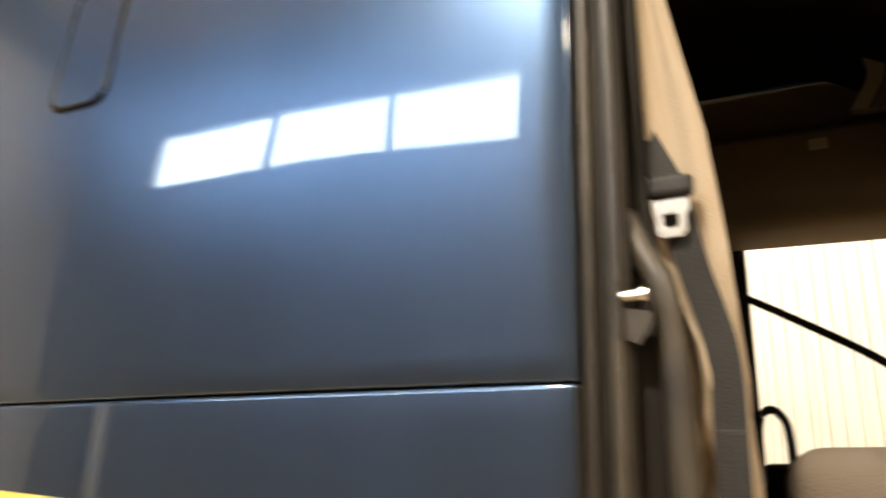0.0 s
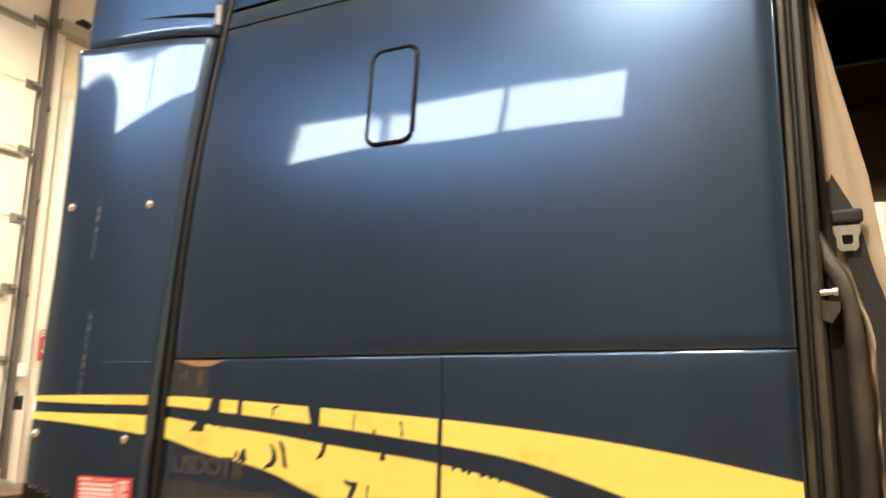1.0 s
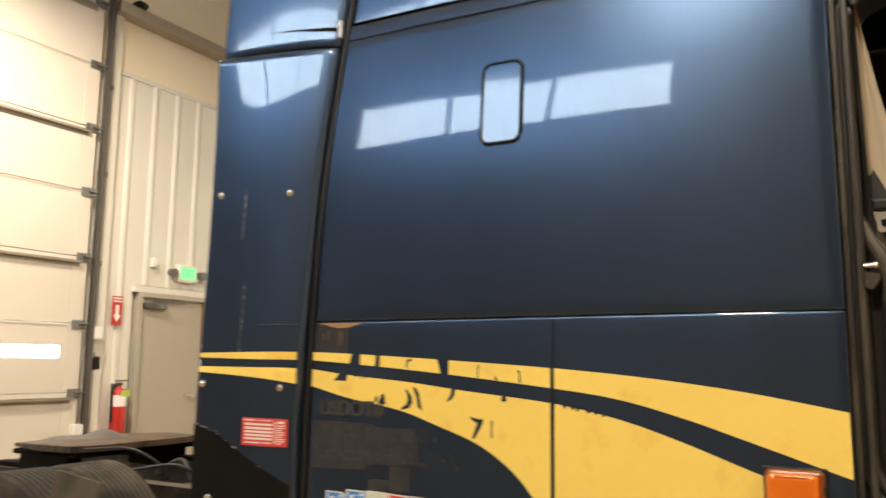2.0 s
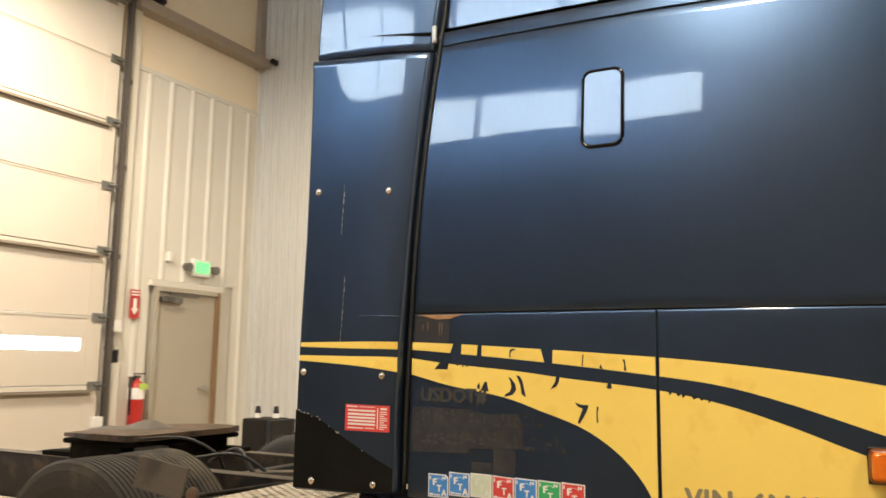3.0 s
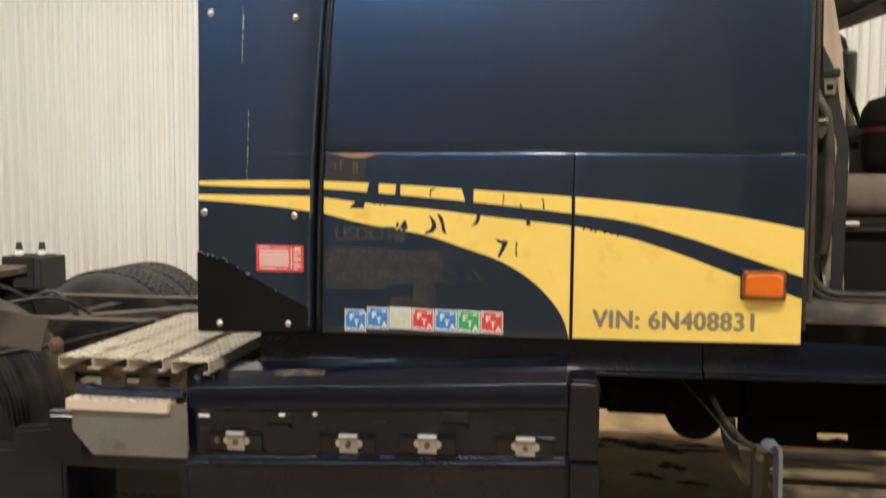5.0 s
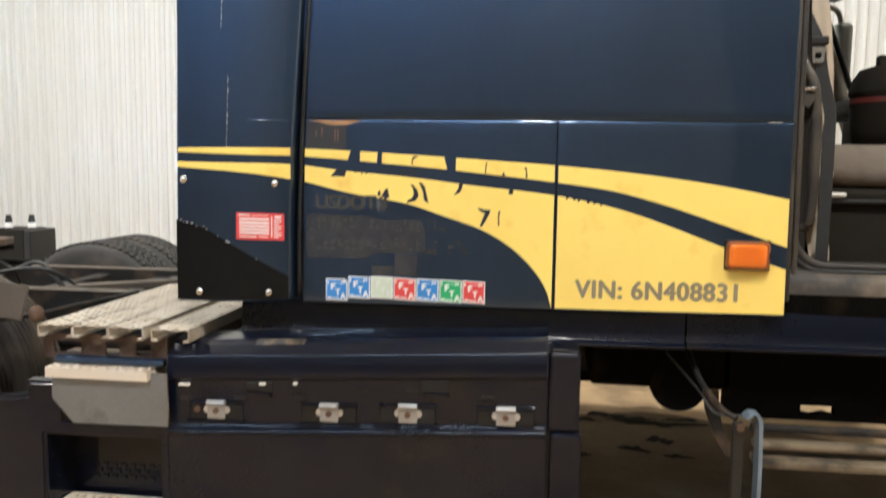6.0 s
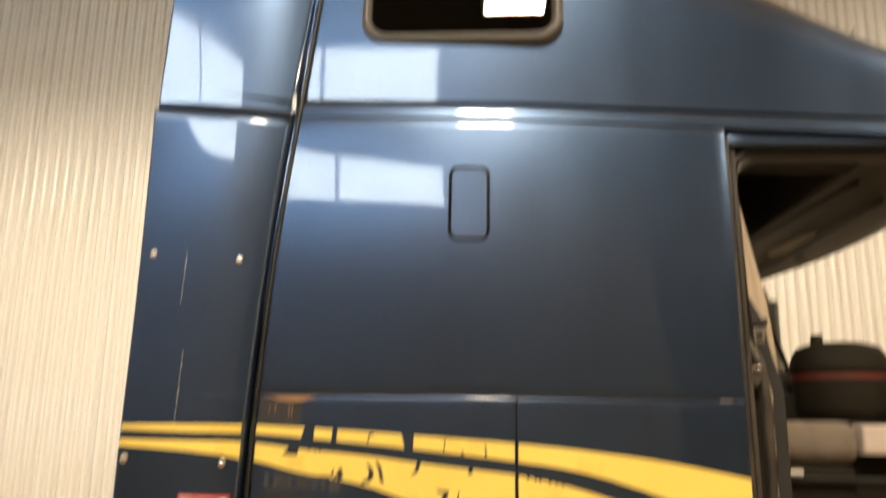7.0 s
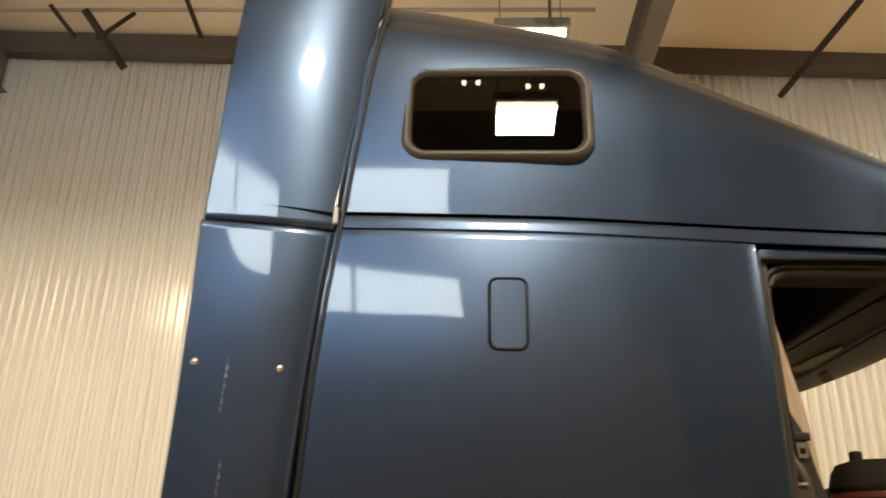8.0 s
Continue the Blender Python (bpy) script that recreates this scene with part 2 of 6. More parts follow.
def prism(pts, y0, y1, plane="xz"):
    """A flat plate of outline pts between two depths."""
    bm = bmesh.new()
    put = {"xz": lambda a, b, c: (a, c, b), "xy": lambda a, b, c: (a, b, c), "yz": lambda a, b, c: (c, a, b)}[plane]
    lo = [bm.verts.new(put(a, b, y0)) for a, b in pts]
    hi = [bm.verts.new(put(a, b, y1)) for a, b in pts]
    bm.faces.new(lo)
    bm.faces.new(hi[::-1])
    for i in range(len(pts)):
        j = (i + 1) % len(pts)
        bm.faces.new((lo[i], hi[i], hi[j], lo[j]))
    bmesh.ops.recalc_face_normals(bm, faces=bm.faces)
    return bm


# ---- hall ----
def corrugated(width, z0, z1, pitch=0.3145):
    """One steel sheet with a trapezoid rib every pitch and low stiffening ribs between, facing -y."""
    prof = []
    for i in range(round(width / pitch)):
        b = i * pitch
        prof += [(b, 0.008), (b + 0.003, 0.008), (b + 0.004, 0), (b + 0.018, -0.028), (b + 0.027, -0.037), (b + 0.052, -0.037), (b + 0.061, -0.028), (b + 0.076, 0)]
        for k in (0.108, 0.213):
            prof += [(b + k, 0), (b + k + 0.014, -0.022), (b + k + 0.022, -0.030), (b + k + 0.044, -0.030), (b + k + 0.052, -0.022), (b + k + 0.066, 0)]
        prof += [(b + pitch - 0.001, 0)]
    prof += [(width, 0.010)]
    bm = bmesh.new()
    lo = [bm.verts.new((x, y, z0)) for x, y in prof]
    hi = [bm.verts.new((x, y, z1)) for x, y in prof]
    for i in range(len(prof) - 1):
        bm.faces.new((lo[i], lo[i + 1], hi[i + 1], hi[i]))
    return bm


floor = tagged(part("floor", boxed(WALL_W - 0.3, WALL_E + 0.3, WALL_S - 0.3, WALL_N + 1.1, -0.3, 0), CONCRETE), "stained tan concrete shop floor", "floor", kind="structure")
wall_north = tagged(part("wall_north", boxed(WALL_W - 0.3, WALL_E, WALL_N + 0.04, WALL_N + 0.3, 0, EAVE + 1), CREAM), "cream ribbed steel-clad wall of the shop", "wall", kind="structure")
sheet_mesh = None
for i in range(16):
    x = WALL_W - 0.059 + 0.9435 * i
    if sheet_mesh is None:
        sh = part("metal_sheet", corrugated(0.9435, 0.0, EAVE + 0.3), CREAM, wall_north)
        sheet_mesh = sh.data
    else:
        sh = new("metal_sheet", sheet_mesh)
        sh.parent = wall_north
    sh.location = (x, WALL_N + 0.035, 0)
wall_west = tagged(part("wall_west", boxed(WALL_W - 0.3, WALL_W - 0.04, WALL_S, WALL_N + 0.3, 0, EAVE + 1.2), CREAM_W), "cream steel-clad end wall of the shop", "wall", kind="structure")
wall_south = thing("wall_south", (0, WALL_S, 0), "cream shop wall with a strip of high windows", "wall", kind="structure")
wall_east = tagged(part("wall_east", boxed(WALL_E, WALL_E + 0.3, WALL_S - 0.3, WALL_N + 1.1, 0, EAVE + 1.2), CREAM_W), "cream end wall of the shop", "wall", kind="structure")
# south wall with a strip of three window openings
WX = [-4.761, -3.193, -1.698, -0.273]
WZ0, WZ1 = 4.555, 5.440
for a, b, c, d in ((WALL_W - 0.3, WALL_E, 0, WZ0), (WALL_W - 0.3, WALL_E, WZ1, EAVE + 1), (WALL_W - 0.3, WX[0], WZ0, WZ1), (WX[3], WALL_E, WZ0, WZ1)):
    part("wall_panel", boxed(a, b, WALL_S - 0.2, WALL_S, c, d), GREYWALL, wall_south)
for a, b in zip(WX, WX[1:]):
    w = tagged(part("window_1", boxed(a, b, WALL_S - 0.13, WALL_S - 0.12, WZ0, WZ1), CLEAR), "clear high shop window", "window", "high windows", "structure")
    w.visible_shadow = False
    for c, d, e, f in ((a, a + 0.018, WZ0, WZ1), (b - 0.018, b, WZ0, WZ1), (a + 0.018, b - 0.018, WZ0, WZ0 + 0.03), (a + 0.018, b - 0.018, WZ1 - 0.03, WZ1)):
        part("window_frame", boxed(c, d, WALL_S - 0.17, WALL_S - 0.05, e, f), DOORWHITE, w)
south_door = thing("door_2", (4.6, WALL_S, 0), "dark sectional door in the window wall", "door", kind="structure")
for k in range(9):
    part("door_section", boxed(2.25, 7.0, WALL_S + 0.004, WALL_S + 0.045, 0.02 + 0.56 * k, 0.565 + 0.56 * k, bevel=0.008), DARKDOOR, south_door)
backdrop = tagged(part("backdrop", boxed(WX[0] - 1.5, WX[3] + 1.5, WALL_S - 1.2, WALL_S - 1.15, WZ0 - 1.0, WZ1 + 1.5), SKYGLOW), "bright daylight outside the high windows", "sky", kind="structure")

# ceiling: two slopes of faced insulation
bm = bmesh.new()
MID = (WALL_N + WALL_S) / 2
grid(bm, lambda x, y: (x, y, EAVE + 0.15 + (RIDGE - EAVE) * (1 - abs(y - MID) / (WALL_N - MID))), span(WALL_W - 0.3, WALL_E + 0.3, 30), span(WALL_S - 0.3, WALL_N + 1.1, 12))
bmesh.ops.reverse_faces(bm, faces=bm.faces)
ceiling = tagged(part("ceiling", bm, CEIL), "cream insulated metal roof ceiling", "ceiling", kind="structure")


def i_beam(y0, y1, z0, z1, x, w=0.2, t=0.012):
    bm = bmesh.new()
    box(bm, x - w / 2, x + w / 2, y0, y1, z0, z0 + t)
    box(bm, x - w / 2, x + w / 2, y0, y1, z1 - t, z1)
    box(bm, x - t / 2, x + t / 2, y0, y1, z0 + t, z1 - t)
    return bm


for x in (-5.74, 1.42, 7.6):
    tagged(part("rafter", i_beam(WALL_S, WALL_N - 0.02, 6.28, 6.78, x), RAFTER), "grey steel roof rafter with wide flanges", "beam", "roof rafters", "structure")
for y in (-2.6, -1.0, 0.6, 2.2, 3.75):
    bm = bmesh.new()
    z = EAVE + 0.02 + (RIDGE - EAVE) * (1 - abs(y - MID) / (WALL_N - MID)) - 0.02
    box(bm, WALL_W, WALL_E, y - 0.03, y + 0.03, z + 0.10, z + 0.13)
    box(bm, WALL_W, WALL_E, y - 0.004, y + 0.004, z, z + 0.10)
    box(bm, WALL_W, WALL_E, y - 0.03, y + 0.03, z - 0.012, z)
    tagged(part("purlin", bm, PURLIN), "painted steel roof purlin", "beam", "roof purlins", "structure")
strut = tagged(part("eave_strut", boxed(WALL_W, WALL_E, WALL_N - 0.16, WALL_N - 0.02, 6.75, 7.04, bevel=0.008), STEEL), "dark steel eave strut along the wall", "beam", kind="structure")

# the long wall stands slightly askew to the truck
skew = Matrix.Translation((WALL_W, WALL_N, 0)) @ Matrix.Rotation(radians(3), 4, "Z") @ Matrix.Translation((-WALL_W, -WALL_N, 0))
wall_north.matrix_world = skew
strut.matrix_world = skew


def high_bay(at):
    t = thing("ceiling_light", at, "bright rectangular high-bay light hanging from the roof, some added unseen", "light", "high-bay lights")
    part("housing", boxed(-0.3, 0.3, -0.25, 0.25, 0.012, 0.10, bevel=0.015), GALV, t).location = Vector()
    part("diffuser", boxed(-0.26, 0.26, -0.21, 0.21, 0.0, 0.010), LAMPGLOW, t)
    for sx in (-0.25, 0.25):
        part("hanger", rod((sx, 0, 0.1), (sx, 0, EAVE + 0.16 + (RIDGE - EAVE) * (1 - abs(at[1] - MID) / (WALL_N - MID)) - at[2]), 0.005, seg=6), STEEL, t)
    for c in t.children:
        c.matrix_parent_inverse = Matrix()
    l = bpy.data.lights.new("high_bay_lamp", "AREA")
    l.shape, l.size, l.size_y, l.energy, l.color = "RECTANGLE", 0.52, 0.42, LAMP_W, (1.0, 0.88, 0.71)
    lo = new("high_bay_lamp", l)
    lo.location = (at[0], at[1], at[2] - 0.03)


for p in LAMPS:
    high_bay(p)

# ---- truck ----
TRUCK = (0.0, 1.2, 0.0)
truck = thing("truck", TRUCK, "dark blue semi truck with yellow swoosh stripes and sleeper cab", "truck")


def body_y(x, z):
    """Depth of the cab's side: a slight bulge, leaning in towards the top, rolled in at the door."""
    u = z - 1.6
    y = 0.0239 * x + 0.0175 * x * x + 0.013 * x ** 3
    if u < 0:
        y += 0.018 * u
    else:
        y += u * (-0.0304 + 0.0432 * x + 0.0693 * x * x + -0.0253 * x ** 3)
        y += u * u * (0.0051 + -0.0467 * x + -0.0755 * x * x) + u ** 3 * (0.1482 + 0.0198 * x) + -0.0647 * u ** 4 + -0.0073 * u ** 5
    # slight waviness of the sheet, and a soft dent beside the hatch
    y += 0.00035 * math.sin(7 * x + 1.3) * math.sin(6.5 * z + 0.7 * x) + 0.0002 * math.sin(13 * x + 9 * z)
    y -= 0.0007 * math.exp(-((x + 0.26) ** 2 + (z - 2.16) ** 2) / 0.014)
    if 0.722 < x < 0.9:
        y += 0.35 * (x - 0.722) ** 1.5
    return y


def panel(name, x0, x1, z0, z1, parent, material=None, off=0.0, nx=24, nz=16, thick=0.02, edge=0.006, side_edge=None, yf=body_y, label=""):
    """A sheet-metal panel that follows the body's side, with rolled edges and thickness."""
    bm = bmesh.new()
    ex = side_edge or edge
    us = [x0, x0 + ex * 0.3, x0 + ex] + span(x0 + ex, x1 - ex, nx)[1:-1] + [x1 - ex, x1 - ex * 0.3, x1]
    vs = [z0, z0 + edge * 0.3, z0 + edge] + span(z0 + edge, z1 - edge, nz)[1:-1] + [z1 - edge, z1 - edge * 0.3, z1]

    def fn(x, z):
        k = max(0.0, 1 - min(x - x0, x1 - x) / ex, 1 - min(z - z0, z1 - z) / edge)
        return (x, yf(x, z) + off + ex * (1 - math.sqrt(max(0, 1 - k * k))), z)
    rows = grid(bm, fn, us, vs)
    border = rows[0][:] + [r[-1] for r in rows[1:]] + rows[-1][-2::-1] + [r[0] for r in rows[-2:0:-1]]
    back = [bm.verts.new((v.co.x, v.co.y + thick, v.co.z)) for v in border]
    for i in range(len(border)):
        j = (i + 1) % len(border)
        bm.faces.new((border[i], back[i], back[j], border[j]))
    return part(name, bm, material or NAVY, parent, label, smooth=True)


SEAM_Z, BOT_Z = 1.60, 0.976
side = panel("sleeper_side", -0.852, 0.746, SEAM_Z + 0.0015, 2.60, truck, nx=40, nz=30, edge=0.004)
luggage = panel("luggage_door", -0.852, -0.0015, BOT_Z, SEAM_Z - 0.0015, truck, edge=0.007, side_edge=0.0025)
luggage_front = panel("side_panel", 0.0015, 0.745, BOT_Z, SEAM_Z - 0.0015, truck, edge=0.007, side_edge=0.0025)


# dark backing inside the gaps
part("inner_wall", boxed(-0.87, 0.70, 0.17, 0.20, 0.95, 2.66), BLACK, truck)
NAVY_FLAT = mat("navy_under_stripe", (0.014, 0.020, 0.038), 0.4, 0.1, 0.4, 0.2, 8, 90, 0.02)
def curve_s(pts):
    """Smooth curve through points, as many short pieces."""
    return [(p.x, p.z) for p in smooth_path([(x, 0, z) for x, z in pts], 8)]


def upper_top(x):
    """Height of the roof's edge along the truck."""
    pts = curve_s([(-1.4, 3.92), (-0.8, 3.87), (-0.24, 3.765), (0.30, 3.62), (0.88, 3.30), (1.4, 2.985), (1.9, 2.79), (2.4, 2.70)])
    for (a, za), (b, zb) in zip(pts, pts[1:]):
        if a <= x <= b:
            k = (x - a) / (b - a)
            return za + (zb - za) * k
    return pts[-1][1]


def groove_z(x):
    return 2.656 - 0.009 * (x + 0.8) - 0.030 * max(0, x) ** 1.2


def roof_point(x, v):
    """Roof skin: v 0 at the groove on the near side to 1 at the groove on the far side."""
    y0 = body_y(min(x, 0.73), 2.66) + 0.012
    z0, zt = groove_z(x) + 0.010, upper_top(x)
    mid = 1.2
    a = math.pi * v
    c, s = math.cos(a), math.sin(a)
    n = 0.36
    u = math.copysign(abs(c) ** n, c)
    w = abs(s) ** n
    step = min(1, max(0, (w - 0.73) / 0.05)) * 0.012 * u     # crease below the roof's edge
    return (x, mid - (mid - y0) * u + step, z0 + (zt - z0) * w)


# roof over the sleeper, falling to the windscreen
bm = bmesh.new()
vs = sorted({0.5 - 0.5 * math.cos(math.pi * k / 130) for k in range(131)} | {0.002, 0.005, 0.01, 0.015, 0.02, 0.03, 0.04, 0.05})
grid(bm, roof_point, span(-0.856, 2.3, 130), vs)
# opening for the sleeper window
WX0, WX1, WZ0_, WZ1_ = -0.575, 0.185, 2.885, 3.325


def in_window(p):
    dx = max(WX0 + 0.1 - p.x, p.x - WX1 + 0.1, 0)
    dz = max(WZ0_ + 0.1 - p.z, p.z - WZ1_ + 0.1, 0)
    return p.y < 1.0 and math.hypot(dx, dz) < 0.088


hole = [f for f in bm.faces if all(in_window(v.co) for v in f.verts)]
bmesh.ops.delete(bm, geom=hole, context="FACES")
far = [f for f in bm.faces if f.calc_center_median().y > 1.9 and f.calc_center_median().x > 1.3 and f.calc_center_median().z < 2.72]
bmesh.ops.delete(bm, geom=far, context="FACES")
roof = part("roof", bm, NAVY, truck, smooth=True)
# the top of the sleeper's side follows the groove
for v in side.data.vertices:
    if v.co.z > 2.3:
        z = 2.3 + (v.co.z - 2.3) * (groove_z(v.co.x) - 0.067 - 2.3) / 0.3
        v.co.y += body_y(v.co.x, z) - body_y(v.co.x, v.co.z)
        v.co.z = z
# rounded lip along the top of the side, below the groove
bm = bmesh.new()
prof = [(0.002, -0.064), (-0.0025, -0.0625), (-0.0025, -0.060), (-0.0014, -0.036), (0.0002, -0.014), (0.003, -0.009), (0.010, -0.006), (0.034, -0.004)]


def lip_fn(x, i):
    dy, z = prof[int(i)]
    z += groove_z(x)
    return (x, body_y(min(x, 0.73), z) + dy, z)


grid(bm, lip_fn, span(-0.852, 2.2, 50), range(len(prof)))
part("roof_lip", bm, NAVY, truck, smooth=True)
bm = bmesh.new()
grid(bm, lambda x, z: (x, body_y(min(x, 0.73), 2.66) + 0.03, groove_z(x) + z), span(-0.86, 2.2, 40), [-0.04, 0.04])
part("groove", bm, UNDER, truck)
# side between the sleeper panel and the lip, over the door opening
panel("door_header", 0.760, 2.2, 2.50, 2.545, truck, nx=20, nz=4, off=0.02, yf=lambda x, z: body_y(min(x, 0.73), z))

# little hatch in the side
HX0, HX1, HZ0, HZ1 = -0.225, -0.093, 2.130, 2.393
HXM, HZM = (HX0 + HX1) / 2, (HZ0 + HZ1) / 2
HSX = (body_y(HX1, HZM) - body_y(HX0, HZM)) / (HX1 - HX0)
HSZ = (body_y(HXM, HZ1) - body_y(HXM, HZ0)) / (HZ1 - HZ0)


def hatch_y(x, z):
    return body_y(HXM, HZM) + HSX * (x - HXM) + HSZ * (z - HZM)


bm = bmesh.new()
tube(bm, [(x, body_y(x, z) - 0.0005, z) for x, z in rounded_rect(HX0, HX1, HZ0, HZ1, 0.03)] + [(HX1, body_y(HX1, HZ1 - 0.03) - 0.0005, HZ1 - 0.03)], 0.0064, 8)
hatch = part("vent_hatch", prism([(x, z) for x, z in rounded_rect(HX0 + 0.006, HX1 - 0.006, HZ0 + 0.006, HZ1 - 0.006, 0.025)], 0, 0.014), NAVY, truck, "flush rounded rectangular vent hatch")
for v in hatch.data.vertices:
    v.co.y += hatch_y(v.co.x, v.co.z) - 0.003
me = bpy.data.meshes.new("rubber_seal")
bm.to_mesh(me)
bm.free()
me.materials.append(GLOSSBLACK)
sl = new("rubber_seal", me)
sl.parent = hatch

# sleeper window in the roof side
def upper_y(x, z):
    v0, v1 = 0.0, 0.5
    for _ in range(30):
        vm = (v0 + v1) / 2
        if roof_point(x, vm)[2] < z:
            v0 = vm
        else:
            v1 = vm
    return roof_point(x, v0)[1]


win_base = upper_y(-0.2, WZ0_)


def win_y(z):
    return win_base + 0.002 + (z - WZ0_) * 0.0690


window = part("sleeper_window", prism(rounded_rect(WX0 + 0.03, WX1 - 0.03, WZ0_ + 0.03, WZ1_ - 0.03, 0.07), 0, 0.006), DARKGLASS, truck, "dark tinted glass pane")
for v in window.data.vertices:
    v.co.y += win_y(v.co.z) - 0.012
bm = bmesh.new()
outer, inner = rounded_rect(WX0, WX1, WZ0_, WZ1_, 0.10, 10), rounded_rect(WX0 + 0.048, WX1 - 0.048, WZ0_ + 0.048, WZ1_ - 0.048, 0.06, 10)
loops = []
for k in range(9):
    t = k / 8
    h = 0.004 + 0.026 * math.sin(math.pi * t) ** 0.7
    loops.append([bm.verts.new((o[0] + (i[0] - o[0]) * t, win_y(o[1] + (i[1] - o[1]) * t) - h, o[1] + (i[1] - o[1]) * t)) for o, i in zip(outer, inner)])
loops.append([bm.verts.new((i[0], win_y(i[1]) + 0.03, i[1])) for i in inner])
loops.insert(0, [bm.verts.new((o[0], win_y(o[1]) + 0.09, o[1])) for o in outer])
for a, b in zip(loops, loops[1:]):
    for i in range(len(a)):
        j = (i + 1) % len(a)
        bm.faces.new((a[i], b[i], b[j], a[j]))
part("window_frame", bm, FRAME, window, "grey rubber window surround", smooth=True)
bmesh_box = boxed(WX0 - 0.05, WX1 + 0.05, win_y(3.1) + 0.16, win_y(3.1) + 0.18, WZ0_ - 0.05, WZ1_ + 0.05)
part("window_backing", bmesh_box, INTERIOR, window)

# ---- rear side fairing: a lower and an upper piece behind the sleeper ----
def fair_edge(z):
    """The front edge leans forward as it rises."""
    return -0.878 + max(0, z - 1.2) ** 1.6 * 0.052


def fair_back(z):
    return -1.242 - 0.0086 * max(0, z - 1.9) + 0.045 * max(0, z - 2.65)


def ramp(d):
    """A soft bend from flat to a slope of one."""
    return 0.5 * (d + math.sqrt(d * d + 0.02))


def fair_y(x, z, upper=False):
    """Flares out towards the rear edge and leans in with the cab; the top piece has its own sweep."""
    e = fair_edge(z)
    k = (e - x) / (e - fair_back(z))
    y = -0.055 - 0.143 * k + 0.1435 * k ** 2 - 0.080 * k ** 3 + 0.05 * (ramp(z - 1.4) - ramp(z - 2.3))
    u, w = min(max(z - 2.3, 0), 0.75), min(max(z - 3.05, 0), 0.45)
    lift = u * u / 2 + 0.75 * w - 0.833 * w * w
    y += 0.07 * max(0, z - 2.95) ** 2 - (0.0048 + 0.1163 * k) * lift
    if upper:
        v = z - 2.574
        y += 0.0056 + (0.048 + 0.0126 * k) * ramp(z - 2.3) - 0.0551 * k - 0.0046 * k ** 2 + 0.0435 * k ** 3
        y += v * (0.0391 - 0.0453 * k + 0.0141 * k ** 2) + v ** 2 * (0.003 - 0.0014 * k + 0.0277 * k ** 2) + v ** 3 * (-0.0384 - 0.0128 * k)
    else:
        v = ramp(z - 1.9)
        y += (0.105 - 0.055 * k) * ramp(z - 2.3) - 0.0805 * k + 0.0471 * k ** 2 + 0.0193 * k ** 3
        y += v * (-0.0435 - 0.0184 * k + 0.0851 * k ** 2 - 0.0618 * k ** 3) + v ** 2 * (0.036 + 0.0442 * k - 0.0323 * k ** 2)
        y += v ** 3 * (-0.0106 + 0.0219 * k - 0.0743 * k ** 2)
    y += 0.022 * max(0, 1 - k / 0.035) ** 2
    return y


def fair_top_y(x, z):
    return fair_y(x, z, True)


def swept(name, z0, z1, yf, nz, label=""):
    bm = bmesh.new()
    xs = [0, 0.012, 0.03] + span(0.05, 0.95, 18) + [0.965, 0.975, 0.985, 0.993, 1.0]
    zs = [z0, z0 + 0.003, z0 + 0.01] + span(z0 + 0.03, z1 - 0.03, nz) + [z1 - 0.01, z1 - 0.003, z1]

    def fn(k, z):
        x0, x1 = fair_back(z), fair_edge(z)
        x = x0 + (x1 - x0) * k
        d = min(z - z0, z1 - z)
        roll = 0.01 * max(0, 1 - d / 0.01) ** 2
        return (x, yf(x, z) + roll, z)
    rows = grid(bm, fn, xs, zs)
    border = rows[0][:] + [r[-1] for r in rows[1:]] + rows[-1][-2::-1] + [r[0] for r in rows[-2:0:-1]]
    back = [bm.verts.new((v.co.x, v.co.y + 0.03, v.co.z)) for v in border]
    for i in range(len(border)):
        j = (i + 1) % len(border)
        bm.faces.new((border[i], back[i], back[j], border[j]))
    return part(name, bm, NAVY, truck, label, smooth=True)


fairing = swept("side_fairing", 0.985, 2.566, fair_y, 30, "tall blue rear side fairing with steel bolts")
fairing_top = swept("roof_fairing", 2.574, 3.95, fair_top_y, 24)
part("fairing_liner", boxed(-1.19, -0.86, 0.14, 0.165, 0.99, 3.5), BLACK, truck)
part("gap_seal", boxed(-0.905, -0.85, 0.075, 0.10, 0.98, 2.7), BLACK, truck)
bm = bmesh.new()
zs = span(0.99, 3.75, 40)
tube(bm, [(fair_edge(z) + 0.014, body_y(-0.86, z) - 0.004 if z < 2.66 else upper_y(-0.85, min(z, 3.6)) - 0.01, z) for z in zs], 0.008, 8)
part("weather_strip", bm, BLACK, truck, "black rubber weather strip", smooth=True)

# flat black wedge on the skin, painting the shade of a fold
bm = bmesh.new()
grid(bm, lambda k, v: ((x := -1.065 + 0.268 * k), fair_top_y(x, (z := 2.646 - 0.012 * k + (v - 0.5) * 0.018 * k ** 1.3)) - 0.0015, z), span(0, 1, 12), span(0, 1, 3))
part("crease", bm, UNDER, fairing_top, "flat black wedge painted as shade in a fold")


def bolt(x, z, yf, parent, r=0.0135):
    bm = bmesh.new()
    bmesh.ops.create_uvsphere(bm, u_segments=12, v_segments=8, radius=r)
    for v in bm.verts:
        v.co = Vector((x + v.co.x, yf(x, z) - 0.001 + v.co.y * 0.65, z + v.co.z))
    part("bolt", bm, CHROME, parent, "steel button-head bolt", smooth=True)


for bx, bz in ((-1.200, 2.049), (-0.927, 2.040), (-1.220, 1.392), (-0.931, 1.382), (-1.172, 1.019), (-0.951, 1.015)):
    bolt(bx, bz, fair_y, fairing)

